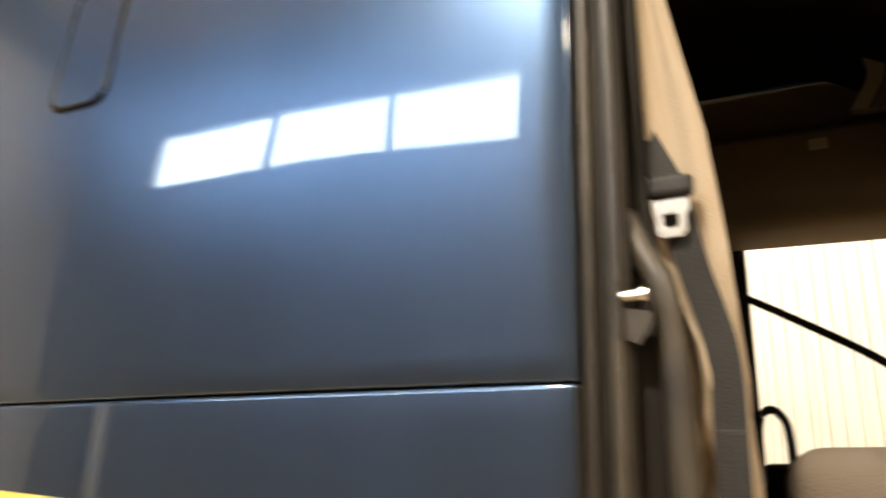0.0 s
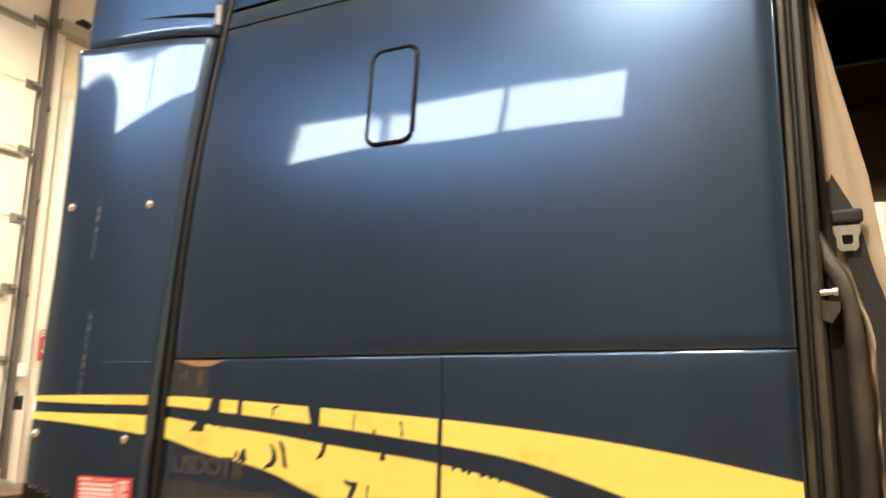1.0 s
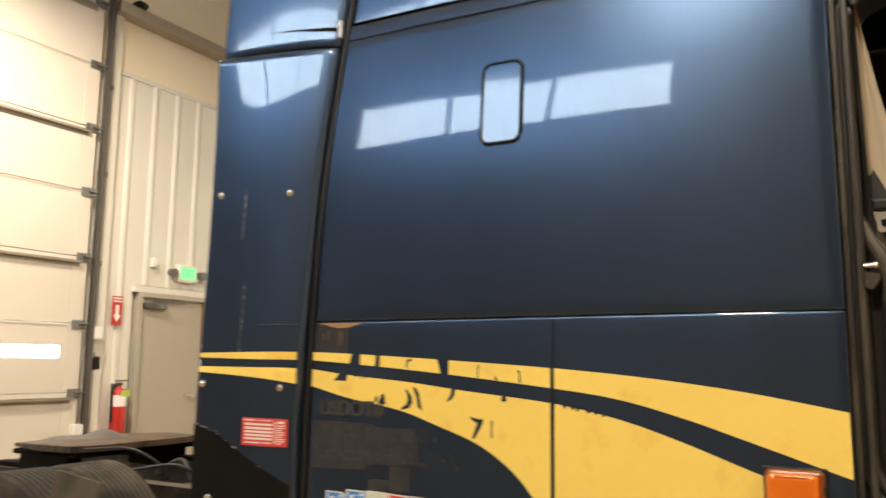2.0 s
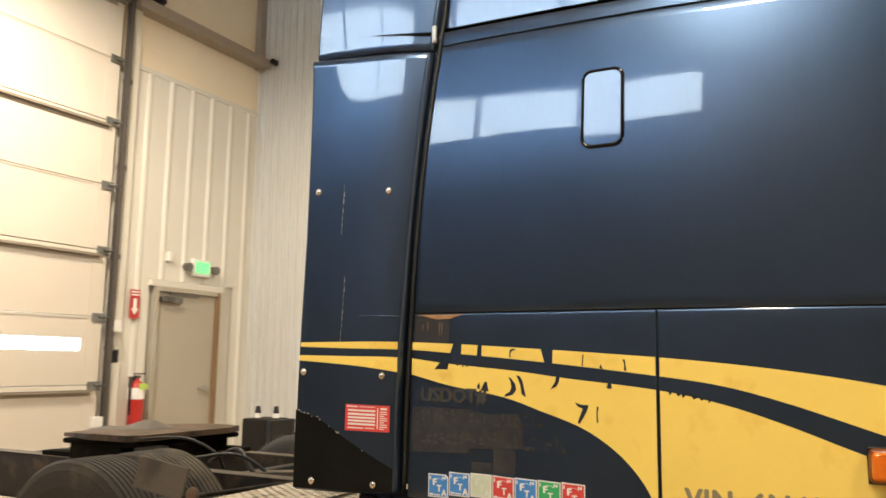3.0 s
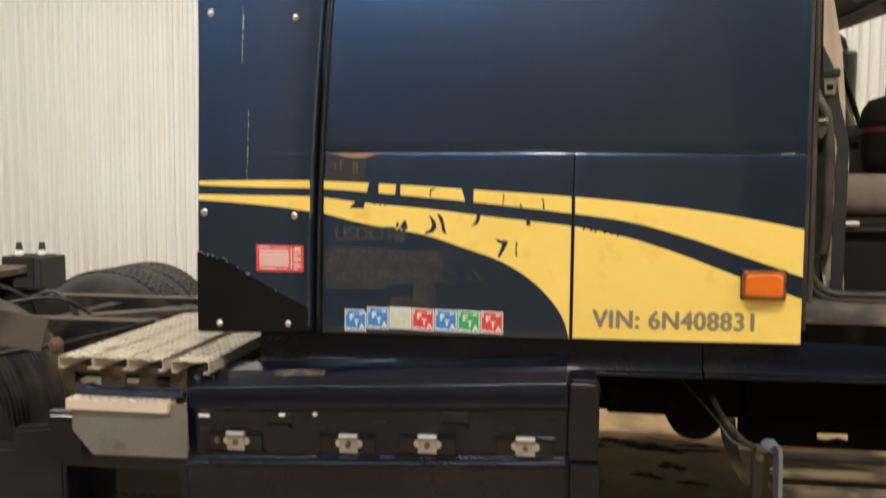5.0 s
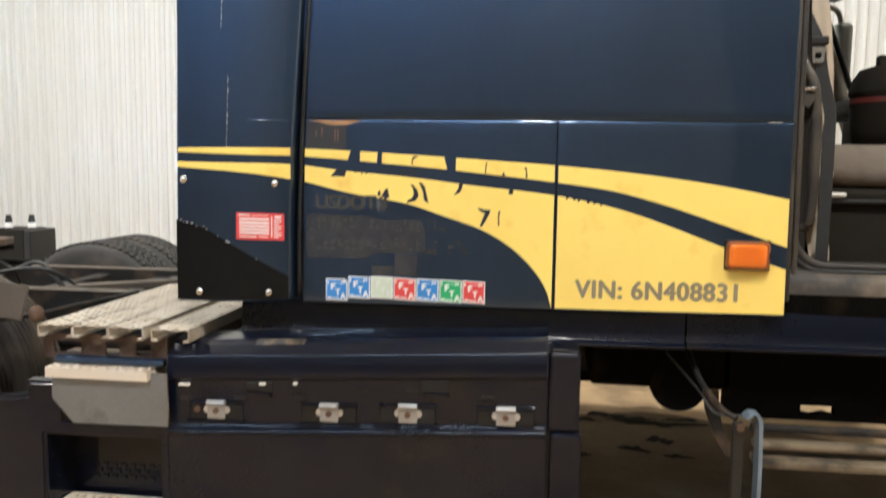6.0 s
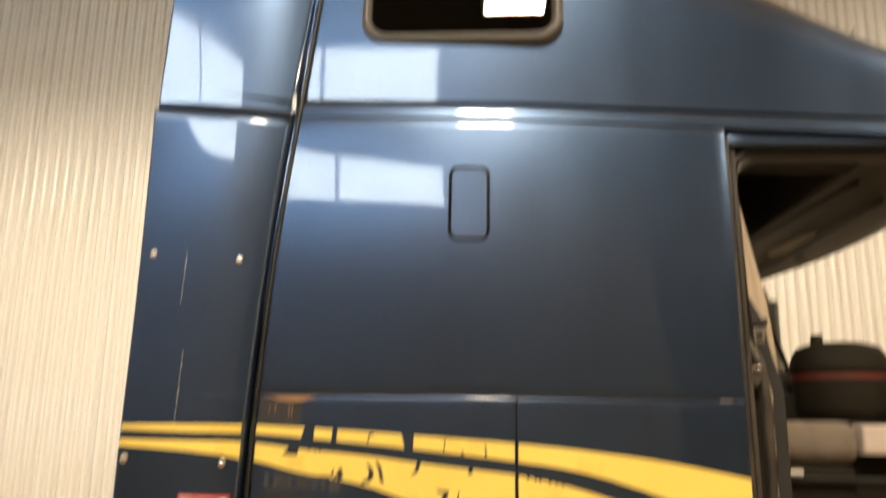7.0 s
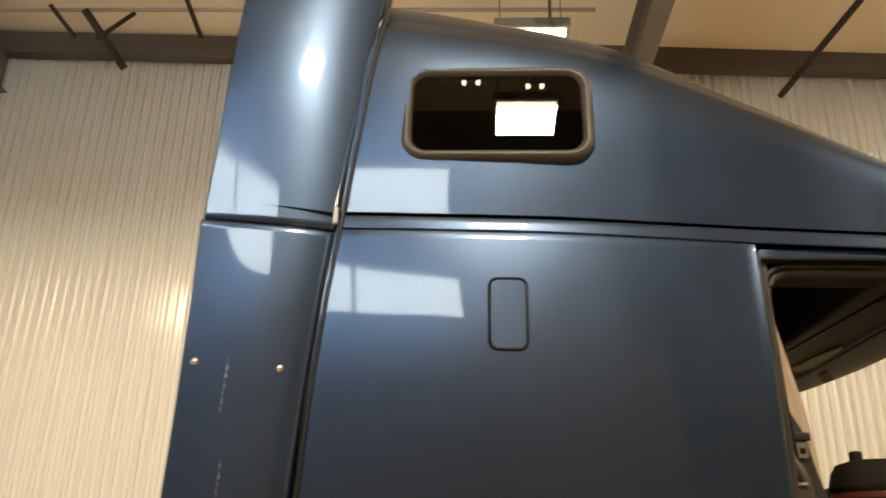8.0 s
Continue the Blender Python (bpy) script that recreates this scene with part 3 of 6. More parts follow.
# black flat lower corner of the fairing
# ---- stripes ----
def curve(x, pts):
    for (a, za), (b, zb) in zip(pts, pts[1:]):
        if a <= x <= b:
            k = (x - a) / (b - a)
            return za + (zb - za) * k
    return pts[0][1] if x < pts[0][0] else pts[-1][1]


S1T = curve_s([(-1.34, 1.494), (-1.05, 1.499), (-0.88, 1.500), (-0.69, 1.494), (-0.37, 1.477), (0.0, 1.454), (0.268, 1.430), (0.517, 1.397), (0.75, 1.354)])
S1B = curve_s([(-1.34, 1.484), (-1.05, 1.476), (-0.88, 1.474), (-0.70, 1.463), (-0.36, 1.435), (0.0, 1.398), (0.187, 1.372), (0.355, 1.329), (0.524, 1.274), (0.75, 1.197)])
S2T = curve_s([(-1.34, 1.452), (-1.05, 1.449), (-0.88, 1.446), (-0.706, 1.427), (-0.47, 1.407), (-0.288, 1.386), (0.0, 1.356), (0.189, 1.319), (0.358, 1.266), (0.527, 1.203), (0.75, 1.126)])
S2B = curve_s([(-1.34, 1.438), (-1.05, 1.419), (-0.88, 1.395), (-0.705, 1.355), (-0.502, 1.321), (-0.368, 1.280), (-0.235, 1.234), (-0.135, 1.173), (-0.068, 1.108), (-0.025, 1.043), (-0.006, 0.980)])


def stripe(name, x0, x1, top, bottom, yf, parent, slant0=0.0, slant1=0.0, off=0.0025, mat_=None, label="", n=None):
    n = n or max(2, int((x1 - x0) / 0.02))
    bm = bmesh.new()

    def fn(k, v):
        a, b = x0 + slant0 * v, x1 + slant1 * v
        x = a + (b - a) * k
        zb, zt = bottom(x), top(x)
        z = zb + (zt - zb) * v
        return (x, yf(x, z) - off, z)
    grid(bm, fn, span(0, 1, n), span(0, 1, 4))
    ext = bmesh.ops.extrude_face_region(bm, geom=bm.faces[:])
    bmesh.ops.translate(bm, verts=[g for g in ext["geom"] if isinstance(g, bmesh.types.BMVert)], vec=(0, 0.0018, 0))
    bmesh.ops.recalc_face_normals(bm, faces=bm.faces)
    return part(name, bm, mat_ or YELLOW, parent, label, smooth=False)


s1t, s1b = (lambda x: curve(x, S1T)), (lambda x: curve(x, S1B))
s2t, s2b = (lambda x: curve(x, S2T)), (lambda x: curve(x, S2B))
YL = "yellow vinyl stripe, peeling in places"
stripe("upper_stripe", -1.238, -0.884, s1t, s1b, fair_y, fairing, label=YL)
stripe("lower_stripe", -1.240, -0.884, s2t, s2b, fair_y, fairing, label=YL)
for a, b, p, q in ((-0.846, -0.698, 0.0, 0.010), (-0.656, -0.599, 0.001, 0.003), (-0.581, -0.360, 0.001, -0.012), (-0.332, -0.006, 0.001, 0.0)):
    stripe("upper_stripe", a, b, s1t, s1b, body_y, luggage, p, q, label=YL)
stripe("lower_stripe", -0.846, -0.006, s2t, lambda x: max(s2b(x), 0.981), body_y, luggage, label=YL, n=60)
stripe("upper_stripe", 0.006, 0.742, s1t, s1b, body_y, luggage_front, label=YL)
stripe("lower_stripe", 0.006, 0.742, s2t, lambda x: 0.982, body_y, luggage_front, label=YL)

# torn bits in the stripes where the blue shows, and old glue
def torn(pts, parent, off=0.0035, material=None, name="torn_patch"):
    bm = bmesh.new()
    vs = [bm.verts.new((x, body_y(x, z) - off, z)) for x, z in pts]
    bm.faces.new(vs)
    ext = bmesh.ops.extrude_face_region(bm, geom=bm.faces[:])
    bmesh.ops.translate(bm, verts=[g for g in ext["geom"] if isinstance(g, bmesh.types.BMVert)], vec=(0, 0.0006, 0))
    bmesh.ops.recalc_face_normals(bm, faces=bm.faces)
    return part(name, bm, material or NAVY_FLAT, parent)

# ---- torn stripe bits, ghost lettering ----
torn([(-0.757, 1.407), (-0.736, 1.430), (-0.702, 1.429), (-0.707, 1.407), (-0.740, 1.408)], luggage)
torn([(-0.593, 1.343), (-0.595, 1.354), (-0.587, 1.366), (-0.584, 1.347)], luggage)
torn([(-0.582, 1.341), (-0.568, 1.368), (-0.560, 1.369), (-0.553, 1.338), (-0.571, 1.339)], luggage)
torn([(-0.484, 1.386), (-0.473, 1.382), (-0.459, 1.365), (-0.455, 1.346), (-0.467, 1.329), (-0.496, 1.322), (-0.492, 1.331), (-0.477, 1.339), (-0.471, 1.354), (-0.475, 1.372)], luggage)
torn([(-0.455, 1.393), (-0.443, 1.389), (-0.433, 1.375), (-0.427, 1.346), (-0.421, 1.323), (-0.436, 1.332), (-0.441, 1.362)], luggage)
torn([(-0.319, 1.392), (-0.307, 1.389), (-0.310, 1.373), (-0.318, 1.359), (-0.338, 1.350), (-0.328, 1.364), (-0.322, 1.375)], luggage)
torn([(-0.152, 1.376), (-0.142, 1.374), (-0.139, 1.359), (-0.148, 1.356), (-0.156, 1.359)], luggage)
torn([(-0.257, 1.311), (-0.232, 1.305), (-0.214, 1.305), (-0.216, 1.293), (-0.229, 1.268), (-0.242, 1.247), (-0.249, 1.249), (-0.242, 1.268), (-0.232, 1.293), (-0.249, 1.300)], luggage)
torn([(-0.187, 1.302), (-0.181, 1.299), (-0.185, 1.281), (-0.183, 1.253), (-0.188, 1.252), (-0.189, 1.281)], luggage)
torn([(-0.481, 1.452), (-0.479, 1.474), (-0.467, 1.479), (-0.456, 1.475), (-0.471, 1.471), (-0.476, 1.464), (-0.476, 1.448)], luggage)
torn([(-0.235, 1.426), (-0.232, 1.461), (-0.228, 1.461), (-0.232, 1.423)], luggage)
torn([(-0.106, 1.447), (-0.098, 1.446), (-0.094, 1.412), (-0.101, 1.413), (-0.100, 1.433)], luggage)
torn([(-0.178, 1.420), (-0.174, 1.432), (-0.167, 1.416)], luggage)
# ragged lower edge of the dark band on the front panel
rnd = random.Random(21)
for x0 in (0.030, 0.052, 0.068, 0.096, 0.118, 0.142):
    zt, w, h = s2t(x0), rnd.uniform(0.010, 0.022), rnd.uniform(0.005, 0.012)
    torn([(x0, zt + 0.004), (x0 + w, zt + 0.001), (x0 + w * 0.8, zt - h * 0.5), (x0 + w * 0.35, zt - h)], luggage_front)
# rust and filler where the paint is gone along the seam
PRIMER = mat("rusty_primer", (0.36, 0.20, 0.09), 0.7, 0, 0, 0.4, 25, 120, 0.1)
torn([(-0.835, 1.5945), (-0.80, 1.590), (-0.772, 1.582), (-0.745, 1.578), (-0.70, 1.580), (-0.672, 1.589), (-0.650, 1.5945)], luggage, 0.0025, PRIMER, "rust_patch")
for x0, z0, h in ((-0.79, 1.57, 0.03), (-0.745, 1.568, 0.045), (-0.735, 1.565, 0.04), (-0.81, 1.56, 0.02)):
    torn([(x0, z0), (x0 + 0.006, z0), (x0 + 0.004, z0 - h), (x0 + 0.001, z0 - h)], luggage, 0.0015, RUST, "rust_run")


torn([(-0.842, 1.495), (-0.705, 1.492), (-0.700, 1.586), (-0.838, 1.588)], luggage, 0.0008, mat("dull_haze_film", (0.020, 0.021, 0.024), 0.6, 0, 0.1, 0.3, 20, 90, 0.02), "dull_patch")


def bars(x0, x1, z0, z1, n, seed, parent, material, yf=body_y, fill=0.8, off=0.0015):
    """A worn-off line of lettering: uneven upright strokes."""
    rnd = random.Random(seed)
    bm = bmesh.new()
    w = (x1 - x0) / n
    for i in range(n):
        if rnd.random() > fill:
            continue
        a = x0 + i * w
        for k in range(rnd.choice((2, 3, 3))):
            if rnd.random() < 0.5:
                u0, u1 = a + w * 0.1, a + w * rnd.uniform(0.5, 0.9)
                v = z0 + (z1 - z0) * rnd.uniform(0, 0.85)
                pts = [(u0, v), (u1, v), (u1, v + (z1 - z0) * 0.16), (u0, v + (z1 - z0) * 0.16)]
            else:
                u = a + w * rnd.uniform(0.05, 0.7)
                v0, v1 = sorted((rnd.uniform(z0, z1), rnd.uniform(z0, z1)))
                pts = [(u, v0), (u + w * 0.22, v0), (u + w * 0.22, v1), (u, v1)]
            o = off + 0.00005 * (i * 3 + k)
            bm.faces.new([bm.verts.new((x, yf(x, z) - o, z)) for x, z in pts])
    ext = bmesh.ops.extrude_face_region(bm, geom=bm.faces[:])
    bmesh.ops.translate(bm, verts=[g for g in ext["geom"] if isinstance(g, bmesh.types.BMVert)], vec=(0, 0.0004, 0))
    bmesh.ops.recalc_face_normals(bm, faces=bm.faces)
    return tagged(part("faded_lettering", bm, material, parent, "faded remains of removed lettering"), kind="stuff")


def lettering(text, x, z, size, parent, material, name="lettering", off=0.004, squeeze=1.0, turn=0.0, yf=None, label="", bold=0.0, spacing=1.0, extent=None):
    """Flat letters on the truck's side, left-aligned at x with their foot at z; extent: their width and height."""
    cu = bpy.data.curves.new(name, "FONT")
    cu.body, cu.size, cu.extrude, cu.space_character = text, size, 0.0004, spacing
    ob = bpy.data.objects.new(name, cu)
    me = bpy.data.meshes.new_from_object(ob)
    bpy.data.objects.remove(ob)
    if bold:
        base, bm = me, bmesh.new()
        for i, (dx, dy) in enumerate(((-bold, 0), (bold, 0), (0, -bold * 0.6), (0, bold * 0.6))):
            old = len(bm.verts)
            bm.from_mesh(base)
            bm.verts.ensure_lookup_table()
            for v in bm.verts[old:]:
                v.co += Vector((dx, dy, 0.00008 * i))
        me = bpy.data.meshes.new(name)
        bm.to_mesh(me)
        bm.free()
    yf = yf or body_y
    if extent:
        xs, ys = sorted(v.co.x for v in me.vertices), sorted(v.co.y for v in me.vertices)
        left, foot, wide, tall = xs[0], ys[0], xs[-1] - xs[0], ys[-1] - ys[0]
        for v in me.vertices:
            v.co.x = (v.co.x - left) / wide * extent[0]
            v.co.y = (v.co.y - foot) / tall * extent[1]
    c, s = math.cos(turn), math.sin(turn)
    for v in me.vertices:
        u, w, d = v.co.x * squeeze, v.co.y, v.co.z
        px, pz = x + u * c - w * s, z + u * s + w * c
        v.co = Vector((px, yf(px, pz) - off - d, pz))
    me.materials.clear()
    me.materials.append(material)
    o = new(name, me)
    o.parent = parent
    if parent.type == "EMPTY":
        o.matrix_parent_inverse = parent.matrix_world.inverted()
    if label:
        o["label"] = label
    return o


WORN = mat("worn_letters", (0.046, 0.045, 0.042), 0.7, 0, 0, 0.45, 40, 120, 0.05)
lettering("USDOT#", -0.808, 1.292, 0.088, luggage, WORN, "faded_lettering", 0.0022, label="faded ghost lettering", bold=0.004, extent=(0.250, 0.054))
torn([(-0.838, 1.276), (-0.80, 1.280), (-0.62, 1.276), (-0.56, 1.262), (-0.45, 1.268), (-0.432, 1.235), (-0.430, 1.158), (-0.50, 1.152), (-0.61, 1.150), (-0.63, 1.132), (-0.835, 1.128), (-0.842, 1.18)], luggage, 0.0016, RESIDUE, "glue_patch")
torn([(-0.535, 1.076), (-0.458, 1.076), (-0.457, 1.150), (-0.532, 1.150)], luggage, 0.0016, RESIDUE, "glue_patch")
torn([(-0.612, 1.076), (-0.538, 1.076), (-0.538, 1.108), (-0.612, 1.108)], luggage, 0.0016, RESIDUE, "glue_patch")
bars(-0.80, -0.38, 1.412, 1.438, 24, 4, luggage, GHOST, fill=0.4)
bars(-0.83, -0.44, 1.224, 1.272, 17, 6, luggage, WORN, fill=0.8, off=0.0026)
bars(-0.83, -0.44, 1.156, 1.204, 16, 7, luggage, WORN, fill=0.85, off=0.0026)
bars(-0.43, -0.36, 1.226, 1.272, 3, 5, luggage, GHOST, fill=0.9, off=0.0022)
bars(-0.43, -0.28, 1.150, 1.200, 6, 8, luggage, GHOST, fill=0.85, off=0.0022)
lettering("VIN: 6N408831", 0.069, 1.019, 0.102, luggage_front, GREYTEXT, "vin_lettering", 0.004, 1.0, 0.0, label="grey vinyl lettering", bold=0.0038, spacing=1.07, extent=(0.524, 0.062))

# permit stickers in a row
for i, (mt, dz, lean) in enumerate(((BLUE, -0.007, -0.01), (BLUE, 0.003, -0.02), (PALE, 0.005, -0.02), (RED, 0.003, -0.05), (BLUE, 0.001, -0.03), (GREEN, 0.0, -0.04), (RED, -0.001, -0.04))):
    x0, z0, w = -0.771 + 0.0782 * i, 0.992 + dz, 0.0755
    y0 = body_y(x0 + 0.04, 1.03) - 0.002
    cut_ = 0.010 if i == 0 else 0.0      # the first one has lost a corner
    put = lambda a, b, x0=x0, z0=z0, lean=lean: (x0 + a, z0 + b + lean * a)
    st = part("permit_sticker", prism([put(0, 0), put(w, 0), put(w, w - cut_), put(w - cut_, w), put(0, w)] if cut_ else [put(0, 0), put(w, 0), put(w, w), put(0, w)], y0 - 0.0016, y0), WHITE, luggage, "small square permit sticker with a white border")
    part("sticker_field", prism([put(0.0035, 0.0035), put(w - 0.0035, 0.0035), put(w - 0.0035, w - 0.0035 - cut_), put(w - 0.0035 - cut_, w - 0.0035), put(0.0035, w - 0.0035)], y0 - 0.0024, y0 - 0.0014), mt, st)
    tm = WHITE if mt is not PALE else PALE_PRINT
    flat = lambda a, b, y0=y0: y0
    for ch, fx, fz, fw, fh in (("F", 0.018, 0.038, 0.016, 0.022), ("T", 0.033, 0.019, 0.018, 0.022), ("A", 0.050, 0.005, 0.021, 0.022)):
        lettering(ch, *put(fx, fz), 0.028, st, tm, "sticker_letter", 0.0030, yf=flat, bold=0.0016, extent=(fw, fh))
    bm = bmesh.new()
    for a, b, c, d in ((0.006, 0.020, 0.006, 0.012), (0.022, 0.046, 0.006, 0.010), (0.006, 0.010, 0.056, 0.068), (0.053, 0.058, 0.060, 0.068), (0.060, 0.066, 0.060, 0.068)):
        box(bm, x0 + a, x0 + b, y0 - 0.0032, y0 - 0.0026, z0 + c + lean * a, z0 + d + lean * a)
    # faint arc over the letters
    tube(bm, [(x0 + 0.036 + 0.020 * math.cos(t), y0 - 0.0024, z0 + 0.052 + 0.009 * math.sin(t)) for t in span(0.2, 3.0, 8)], 0.0006, 4)
    tagged(part("sticker_print", bm, tm, st), kind="stuff")

# red notice on the fairing, as bars
RX0, RX1, RZ0, RZ1 = -1.049, -0.903, 1.196, 1.285


def on_notice(bm, a, b, c, d, off, n):
    grid(bm, lambda x, z: (x, fair_y(x, z) - off, z - 0.035 * (x - RX0)), span(a, b, n), span(c, d, 2))


bm = bmesh.new()
on_notice(bm, RX0, RX1, RZ0, RZ1, 0.0022, 8)
ext = bmesh.ops.extrude_face_region(bm, geom=bm.faces[:])
bmesh.ops.translate(bm, verts=[g for g in ext["geom"] if isinstance(g, bmesh.types.BMVert)], vec=(0, 0.0012, 0))
bmesh.ops.recalc_face_normals(bm, faces=bm.faces)
notice = part("notice_sticker", bm, RED, fairing, "red sticker with white printed lines")
bm = bmesh.new()
for c, d in ((0.020, 0.026), (0.031, 0.037), (0.042, 0.048), (0.053, 0.060), (0.066, 0.072)):
    on_notice(bm, RX0 + 0.010, RX0 + 0.102, RZ0 + c, RZ0 + d, 0.0032, 6)
for a, b, c, d in ((0.006, 0.044, 0.080, 0.084), (0.050, 0.100, 0.081, 0.083), (0.010, 0.064, 0.008, 0.012), (0.070, 0.100, 0.009, 0.012), (0.108, 0.111, 0.010, 0.080), (0.118, 0.138, 0.074, 0.081)):
    on_notice(bm, RX0 + a, RX0 + b, RZ0 + c, RZ0 + d, 0.0032, 4)
for k in range(9):
    on_notice(bm, RX0 + 0.116, RX0 + (0.139 if k % 3 else 0.130), RZ0 + 0.008 + 0.0072 * k, RZ0 + 0.011 + 0.0072 * k, 0.0032, 3)
tagged(part("printed_text", bm, WHITE, notice), kind="stuff")
# scratches down the fairing
SCRATCH = mat("scratched_filler", (0.42, 0.42, 0.42), 0.7, 0, 0, 0.4, 40, 200, 0.0)
rnd = random.Random(3)
FAINT = mat("faint_scratch", (0.13, 0.14, 0.15), 0.6, 0, 0, 0.4, 40, 200, 0.0)
for z0, z1, x0 in ((1.500, 1.735, -1.0795), (1.885, 2.070, -1.0970)):
    # a hairline, with brighter flaked bits along it
    bm = bmesh.new()
    grid(bm, lambda k, z: ((x := x0 + 0.018 * (z - z0) + 0.0004 * math.sin(90 * z) + 0.0022 * (k - 0.5)), fair_y(x, z) - 0.0008, z), (0, 1), span(z0, z1, 24))
    line = part("scratch", bm, FAINT, fairing)
    bm = bmesh.new()
    z = z0
    while z < z1 - 0.02:
        h, w = rnd.uniform(0.004, 0.022), rnd.uniform(0.0012, 0.0036)
        x = x0 + 0.018 * (z - z0) + rnd.uniform(-0.0012, 0.0012)
        bm.faces.new([bm.verts.new((a, fair_y(a, b) - 0.0015, b)) for a, b in ((x, z), (x + w, z + 0.001), (x + w * 0.8, z + h), (x + w * 0.3, z + h))])
        z += h + rnd.uniform(0.002, 0.02)
    part("flaked_paint", bm, SCRATCH, line)
# pressed line across the fairing's front, level with the seam
bm = bmesh.new()
tube(bm, [(x, fair_y(x, 1.589) + 0.0008, 1.589) for x in span(-1.01, -0.885, 12)], 0.0028, 8)
part("pressed_line", bm, NAVY, fairing, smooth=True)
# bare metal corner piece over the gap between the fairings and the sleeper
part("gap_clip", boxed(-0.802, -0.784, 0.006, 0.020, 2.600, 2.668, bevel=0.004), GALV_LIGHT, truck, "bare metal corner piece")
for x0, z0, z1 in ((-0.803, 1.615, 1.70), (-0.800, 1.93, 2.05), (-0.808, 2.10, 2.16)):
    bm = bmesh.new()
    z = z0
    while z < z1:
        h, w = rnd.uniform(0.004, 0.016), rnd.uniform(0.0015, 0.004)
        x = x0 + rnd.uniform(-0.004, 0.004)
        bm.faces.new([bm.verts.new((a, body_y(a, b) - 0.0012, b)) for a, b in ((x, z), (x + w, z), (x + w * 0.7, z + h), (x + w * 0.2, z + h))])
        z += h + rnd.uniform(0.004, 0.018)
    part("scratch", bm, GHOST, side)
# sanded dark corner of the fairing
bm = bmesh.new()
zt = lambda x: 1.260 - 0.30 * (x + 1.247) if x < -1.149 else 1.231 - 0.63 * (x + 1.149)
grid(bm, lambda k, v: ((x := -1.246 + 0.355 * k), fair_y(x, (z := 0.992 + (max(zt(x), 1.03) - 0.992) * v)) - 0.0012, z), span(0, 1, 14), span(0, 1, 6))
part("bare_patch", bm, mat("matt_black_patch", (0.0055, 0.0055, 0.0055), 0.45, 0, 0, 0.4, 6, 80, 0.08, spec=0.16, dirt=(0.009, 0.0088, 0.0082), dirt_amount=0.5, dirt_scale=5), fairing, "matt black unpainted corner")

rnd = random.Random(12)
bm = bmesh.new()
for x in (-1.236, -1.225, -1.214, -1.198, -1.18, -1.16, -1.148, -1.11, -1.085, -1.08, -0.99):
    z, h = zt(x) + rnd.uniform(-0.004, 0.004), rnd.uniform(0.002, 0.005)
    w = rnd.uniform(0.003, 0.012)
    bm.faces.new([bm.verts.new((a, fair_y(a, b) - 0.003, b)) for a, b in ((x, z), (x + w, z - h * 0.3), (x + w * 0.8, z + h), (x + w * 0.2, z + h * 0.8))])
tagged(part("paint_chips", bm, SCRATCH, fairing), kind="stuff")

# side marker lamp
LX0, LX1, LZ0, LZ1 = 0.548, 0.684, 1.128, 1.219
ly = body_y(0.6, 1.17)
lamp = part("marker_lamp", boxed(LX0, LX1, ly - 0.030, ly + 0.004, LZ0, LZ1, bevel=0.014, seg=4), RIMAMBER, truck, "amber side marker lamp")
part("lens", boxed(LX0 + 0.006, LX1 - 0.012, ly - 0.046, ly - 0.020, LZ0 + 0.008, LZ1 - 0.008, bevel=0.014, seg=4), ORANGE, lamp, "amber lens")
part("gasket", boxed(LX0 - 0.004, LX1 + 0.004, ly - 0.008, ly + 0.004, LZ0 - 0.004, LZ1 + 0.004, bevel=0.003), BLACK, lamp)
for k in range(7):
    z = LZ0 + 0.024 + 0.0085 * k
    part("lens_rib", boxed(LX0 + 0.028, LX1 - 0.034, ly - 0.0472, ly - 0.042, z, z + 0.003), ORANGE, lamp)
part("lamp_plug", boxed(LX1 - 0.008, LX1 + 0.004, ly - 0.026, ly - 0.012, 1.162, 1.186, bevel=0.003), BLACK, lamp)

# ---- sill, lower bodywork ----
bm = bmesh.new()
SILL = [(0.06, 0.985), (0.05, 0.96), (0.045, 0.90), (0.041, 0.872), (0.037, 0.867), (0.021, 0.861), (0.018, 0.857), (0.020, 0.852), (0.03, 0.847), (0.06, 0.846), (0.30, 0.846)]
grid(bm, lambda x, i: (x, SILL[int(i)][0] + 0.02 * max(0, x), SILL[int(i)][1]), span(-1.10, 0.440, 20), range(len(SILL) - 1, -1, -1))
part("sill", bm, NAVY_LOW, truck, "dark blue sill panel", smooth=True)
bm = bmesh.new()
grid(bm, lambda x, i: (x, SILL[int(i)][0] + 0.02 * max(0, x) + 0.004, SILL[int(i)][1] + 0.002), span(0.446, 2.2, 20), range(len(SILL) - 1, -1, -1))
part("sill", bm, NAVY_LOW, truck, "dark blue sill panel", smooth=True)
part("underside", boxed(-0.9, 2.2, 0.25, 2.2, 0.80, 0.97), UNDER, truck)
DUSTY = mat("dusty_steel", (0.085, 0.068, 0.050), 0.7, 0.1, 0, 0.3, 6, 80, 0.1, dirt=(0.045, 0.035, 0.026), dirt_amount=0.4, dirt_scale=9)
